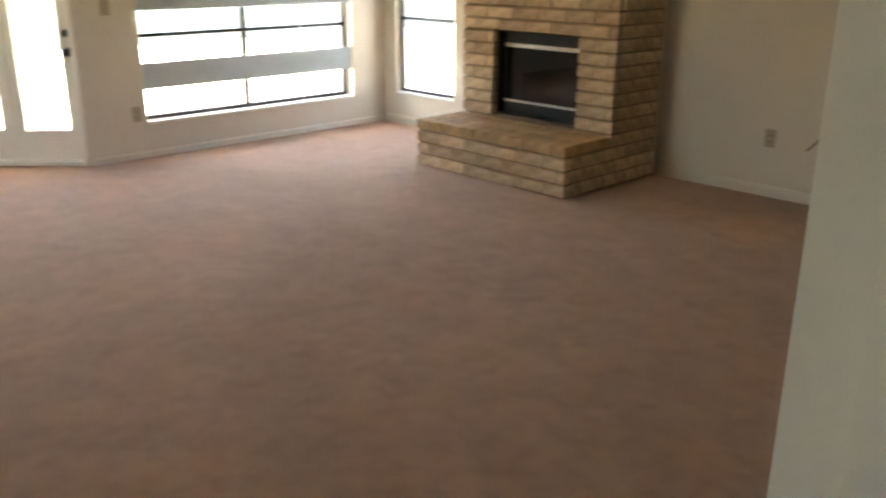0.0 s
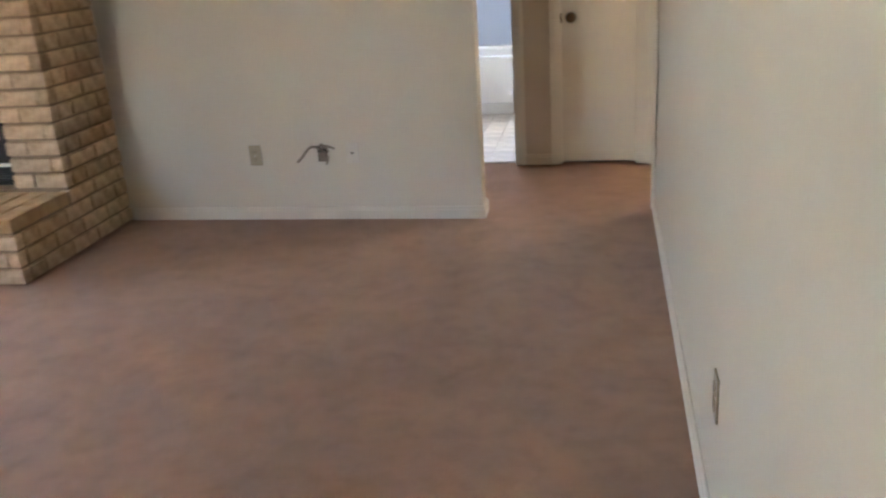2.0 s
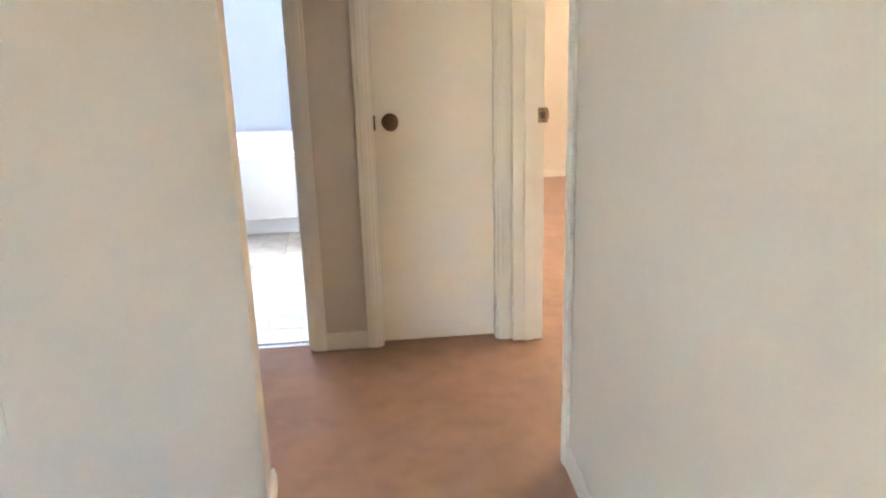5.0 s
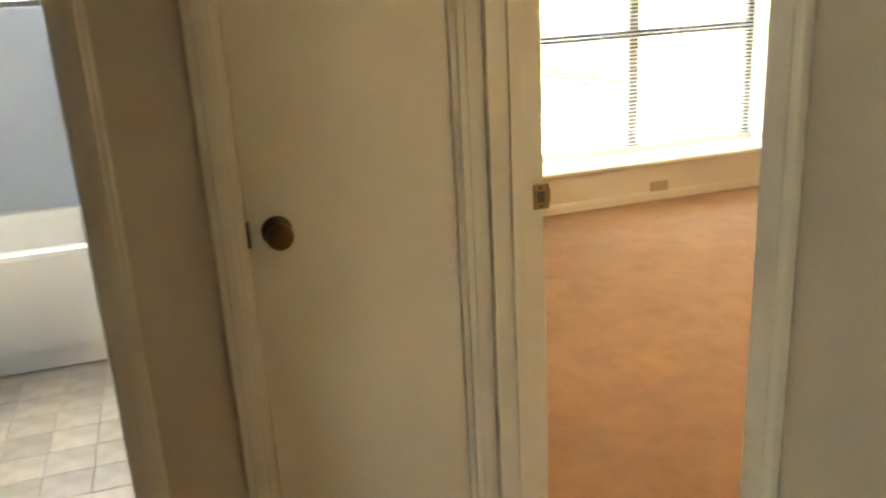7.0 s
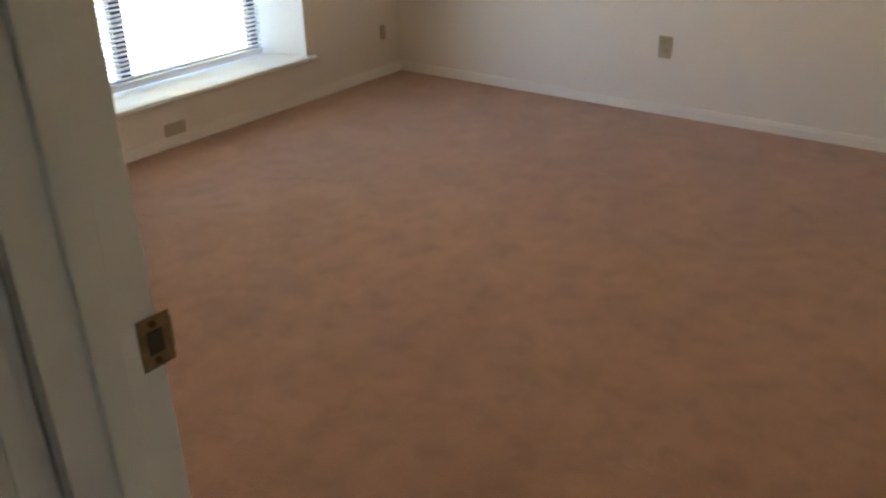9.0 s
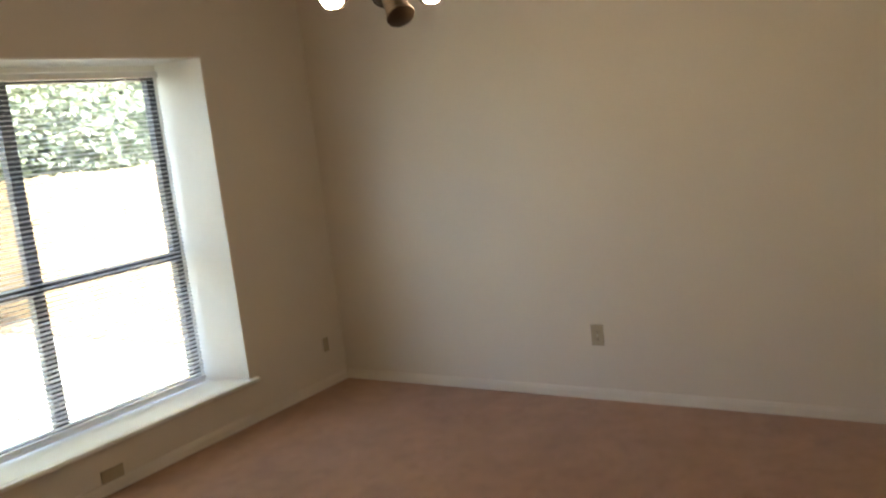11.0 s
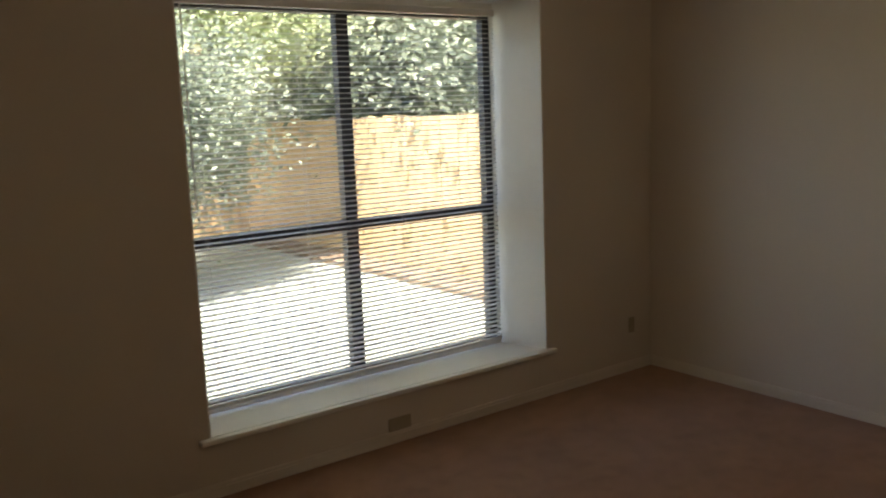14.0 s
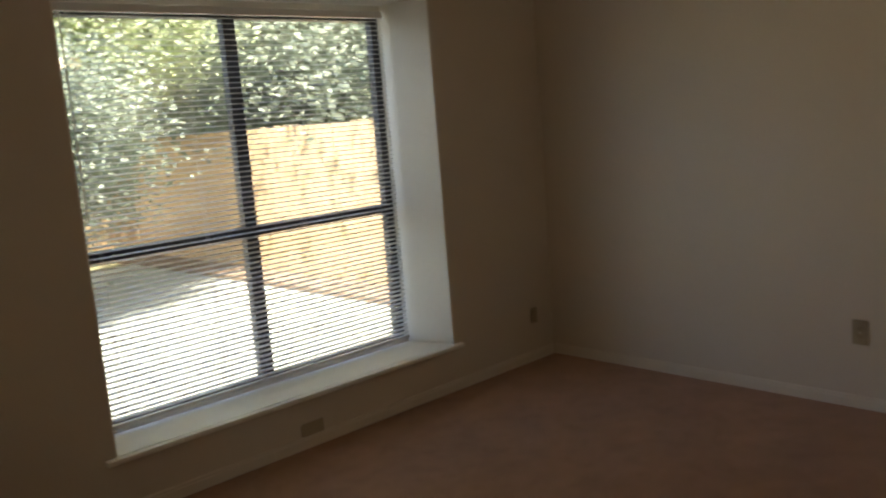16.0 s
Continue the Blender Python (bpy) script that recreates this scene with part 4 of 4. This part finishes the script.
for k, (deg, lit, drop) in enumerate(((176, True, 66), (270, True, 62), (238, False, 38), (30, True, 80))):
    a = radians(deg)
    root_ = Vector((0.05 * math.cos(a), 0.05 * math.sin(a), BZ - 0.07))
    way = Vector((math.cos(a) * math.sin(radians(drop)), math.sin(a) * math.sin(radians(drop)), -math.cos(radians(drop))))
    neck = root_ + way * 0.06
    turn = way.to_track_quat("Z", "Y").to_matrix().to_4x4()
    part("lamp_arm", rod(bmesh.new(), root_, neck, 0.009), FAN, fan)
    long = 0.10 if lit else 0.125
    cup = part("lamp_cup", lathe([(0.016, 0.0), (0.028, 0.012), (0.034, 0.04), (0.037, long * 0.8), (0.042, long), (0.039, long), (0.033, long * 0.8), (0.02, 0.03)], 20, Matrix.Translation(neck) @ turn), FAN, fan)
    part("rim", lathe([(0.0425, long - 0.008), (0.044, long - 0.005), (0.044, long - 0.001), (0.0425, long + 0.001)], 20, Matrix.Translation(neck) @ turn), FAN, cup)
    if lit:
        part("bulb", lathe([(0.012, 0.03), (0.02, 0.05), (0.034, 0.085), (0.037, 0.105), (0.030, 0.128), (0.014, 0.138), (0.003, 0.14)], 20, Matrix.Translation(neck) @ turn), BULB, fan, "glowing bulb")
    else:
        part("bulb", lathe([(0.012, 0.03), (0.03, 0.06), (0.035, 0.085), (0.030, 0.098), (0.003, 0.102)], 20, Matrix.Translation(neck) @ turn), FAN, fan, "dark unlit bulb")
    if lit:
        lamp = new("bulb_light", bpy.data.lights.new("bulb_light", "POINT"))
        lamp.data.energy = 0.10
        lamp.data.color = (1.0, 0.64, 0.32)
        lamp.data.shadow_soft_size = 0.04
        lamp.location = Vector((FANX, FANY, 0)) + neck + way * 0.19

# ---- outdoors ----
# Its unseen left part is added to bounce light into the bedroom window recess.
slab("patio", (-0.7, 10.33), (8.0, 17.4), -0.19, -0.12, CONCRETE, "pale sunlit concrete patio", "patio")
slab("patio_north_west", (-13.5, 8.5), (-0.71, 17.4), -0.19, -0.12, CONCRETE, "pale sunlit concrete terrace", "patio")
slab("patio_west", (-13.5, -6.0), (-4.05, 8.5), -0.19, -0.12, CONCRETE, "pale sunlit concrete terrace", "patio")


def fence(name, a, b, high, label):
    a, b = Vector((*a, 0)), Vector((*b, 0))
    n = int((b - a).length / 0.145)
    root = thing(name, label, "fence", (a.x, a.y, -0.2), math.degrees(math.atan2(b.y - a.y, b.x - a.x)))
    me = mesh_of(boxed((0, 0, 0), (0.138, 0.02, high), 0.003), "board")
    me.materials.append(FENCE)
    rr = random.Random(3)
    for k in range(n):
        ob = new("board", me)
        ob.parent = root
        ob.location = (k * 0.145, rr.uniform(-0.003, 0.003), rr.uniform(-0.012, 0.012))
    for z in (0.35, high - 0.3):
        part("rail", boxed((0, -0.042, z), (n * 0.145, -0.006, z + 0.09), 0.004), FENCE, root)
    return root


fence("fence", (7.2, 10.6), (7.2, 18.25), 1.68, "tan cedar board fence beside the patio, in sun")
fence("fence", (7.2, 18.2), (-2.0, 18.2), 1.75, "tan cedar board fence at the back of the yard")
slab("planting_bed", (6.75, 10.7), (7.17, 18.0), -0.19, -0.07, SOIL, "brown mulch planting bed along the fence", "planting bed", kind="")
back = part("neighbour_wall", boxed((-14.2, -12.0, -0.2), (-14.0, 22.0, 2.2), 0.01), CONCRETE)
tagged(back, "pale rendered boundary wall far beyond the terrace", "boundary wall")


def tree(at, high, spread, seed, leaves, label, size=0.05, forks=3, clump=0.16, flat=0.8, drop=0.0, lean=(0.05, 0.02, 1), mat=None):
    """A tree: tapered trunk, forking limbs, and a crown of many small leaf cards with gaps."""
    rr = random.Random(seed)
    root = thing("tree", label, "tree", at)
    bm = bmesh.new()
    tips = []

    def limb(p, d, length, r, depth):
        q = p + d * length
        rod(bm, p, q, r, r * 0.66, segments=8)
        if depth == 0:
            tips.append(q)
            return
        for _ in range(3):
            nd = (d + Vector((rr.uniform(-1, 1), rr.uniform(-1, 1), rr.uniform(-0.25, 0.7))) * 0.8).normalized()
            limb(q, nd, length * rr.uniform(0.6, 0.85), r * 0.62, depth - 1)
        if depth < 3:
            tips.append(q)

    limb(Vector((0, 0, 0)), Vector(lean).normalized(), high * 0.30, high * 0.028, forks)
    part("trunk", bm, BARK, root, "grey brown forking trunk")
    verts, faces = [], []
    for _ in range(leaves):
        t = rr.choice(tips)
        c = t + Vector((rr.gauss(0, 1), rr.gauss(0, 1), rr.gauss(0, flat))) * spread * clump - Vector((0, 0, drop * rr.random() ** 2))
        u = Vector((rr.gauss(0, 1), rr.gauss(0, 1), rr.gauss(0, 0.6))).normalized()
        w = u.cross(Vector((rr.gauss(0, 1), rr.gauss(0, 1), rr.gauss(0, 1)))).normalized()
        s = rr.uniform(0.7, 1.4) * size
        k = len(verts)
        verts += [c - u * s, c + w * s * 0.45, c + u * s, c - w * s * 0.45]
        faces.append((k, k + 1, k + 2, k + 3))
    me = bpy.data.meshes.new("crown")
    me.from_pydata(verts, [], faces)
    crown = part("crown", me, mat or LEAF, root, "dense light green leaves with gaps")
    crown["kind"] = "stuff"
    return root


tree((4.7, 15.6, -0.2), 4.6, 4.2, 11, 60000, "leafy tree leaning over the patio, sunlight in its leaf colour", 0.034, forks=4, clump=0.085, flat=0.6, drop=0.35, lean=(0.6, -0.1, 1), mat=LEAF_SUNLIT)
tree((4.15, 14.9, -0.2), 3.0, 2.7, 17, 60000, "low bushy tree with drooping light green branches", 0.032, forks=4, clump=0.10, flat=0.8, drop=0.8, lean=(0.75, 0.05, 1))
tree((9.6, 20.0, -0.2), 6.0, 5.5, 5, 60000, "tall leafy tree behind the fence", 0.075)
tree((6.0, 21.5, -0.2), 6.5, 5.5, 8, 60000, "tall leafy tree behind the fence", 0.075)
tree((11.0, 15.5, -0.2), 5.2, 5.0, 21, 60000, "tall leafy tree behind the fence", 0.06)
tree((2.6, 20.5, -0.2), 5.5, 5.0, 31, 40000, "tall leafy tree behind the fence", 0.075)
tree((8.6, 17.2, -0.2), 4.4, 5.0, 44, 60000, "bushy tree close behind the fence corner", 0.05)
tree((9.2, 13.2, -0.2), 4.2, 4.6, 52, 50000, "bushy tree close behind the fence", 0.05)

# ---- bathroom floor tiles, each its own piece ----
fbath = bpy.data.objects["floor_bathroom"]
tm = mesh_of(boxed((-0.074, -0.074, -0.0095), (0.074, 0.074, -0.003), 0.002), "tile")
tm.materials.append(TILE)
for i in range(11):
    for k in range(12):
        ob = new("tile", tm)
        ob.parent = fbath
        ob.location = (-0.24 + 0.152 * i, 7.325 + 0.152 * k, RND.uniform(-1, 1) * 0.0004)
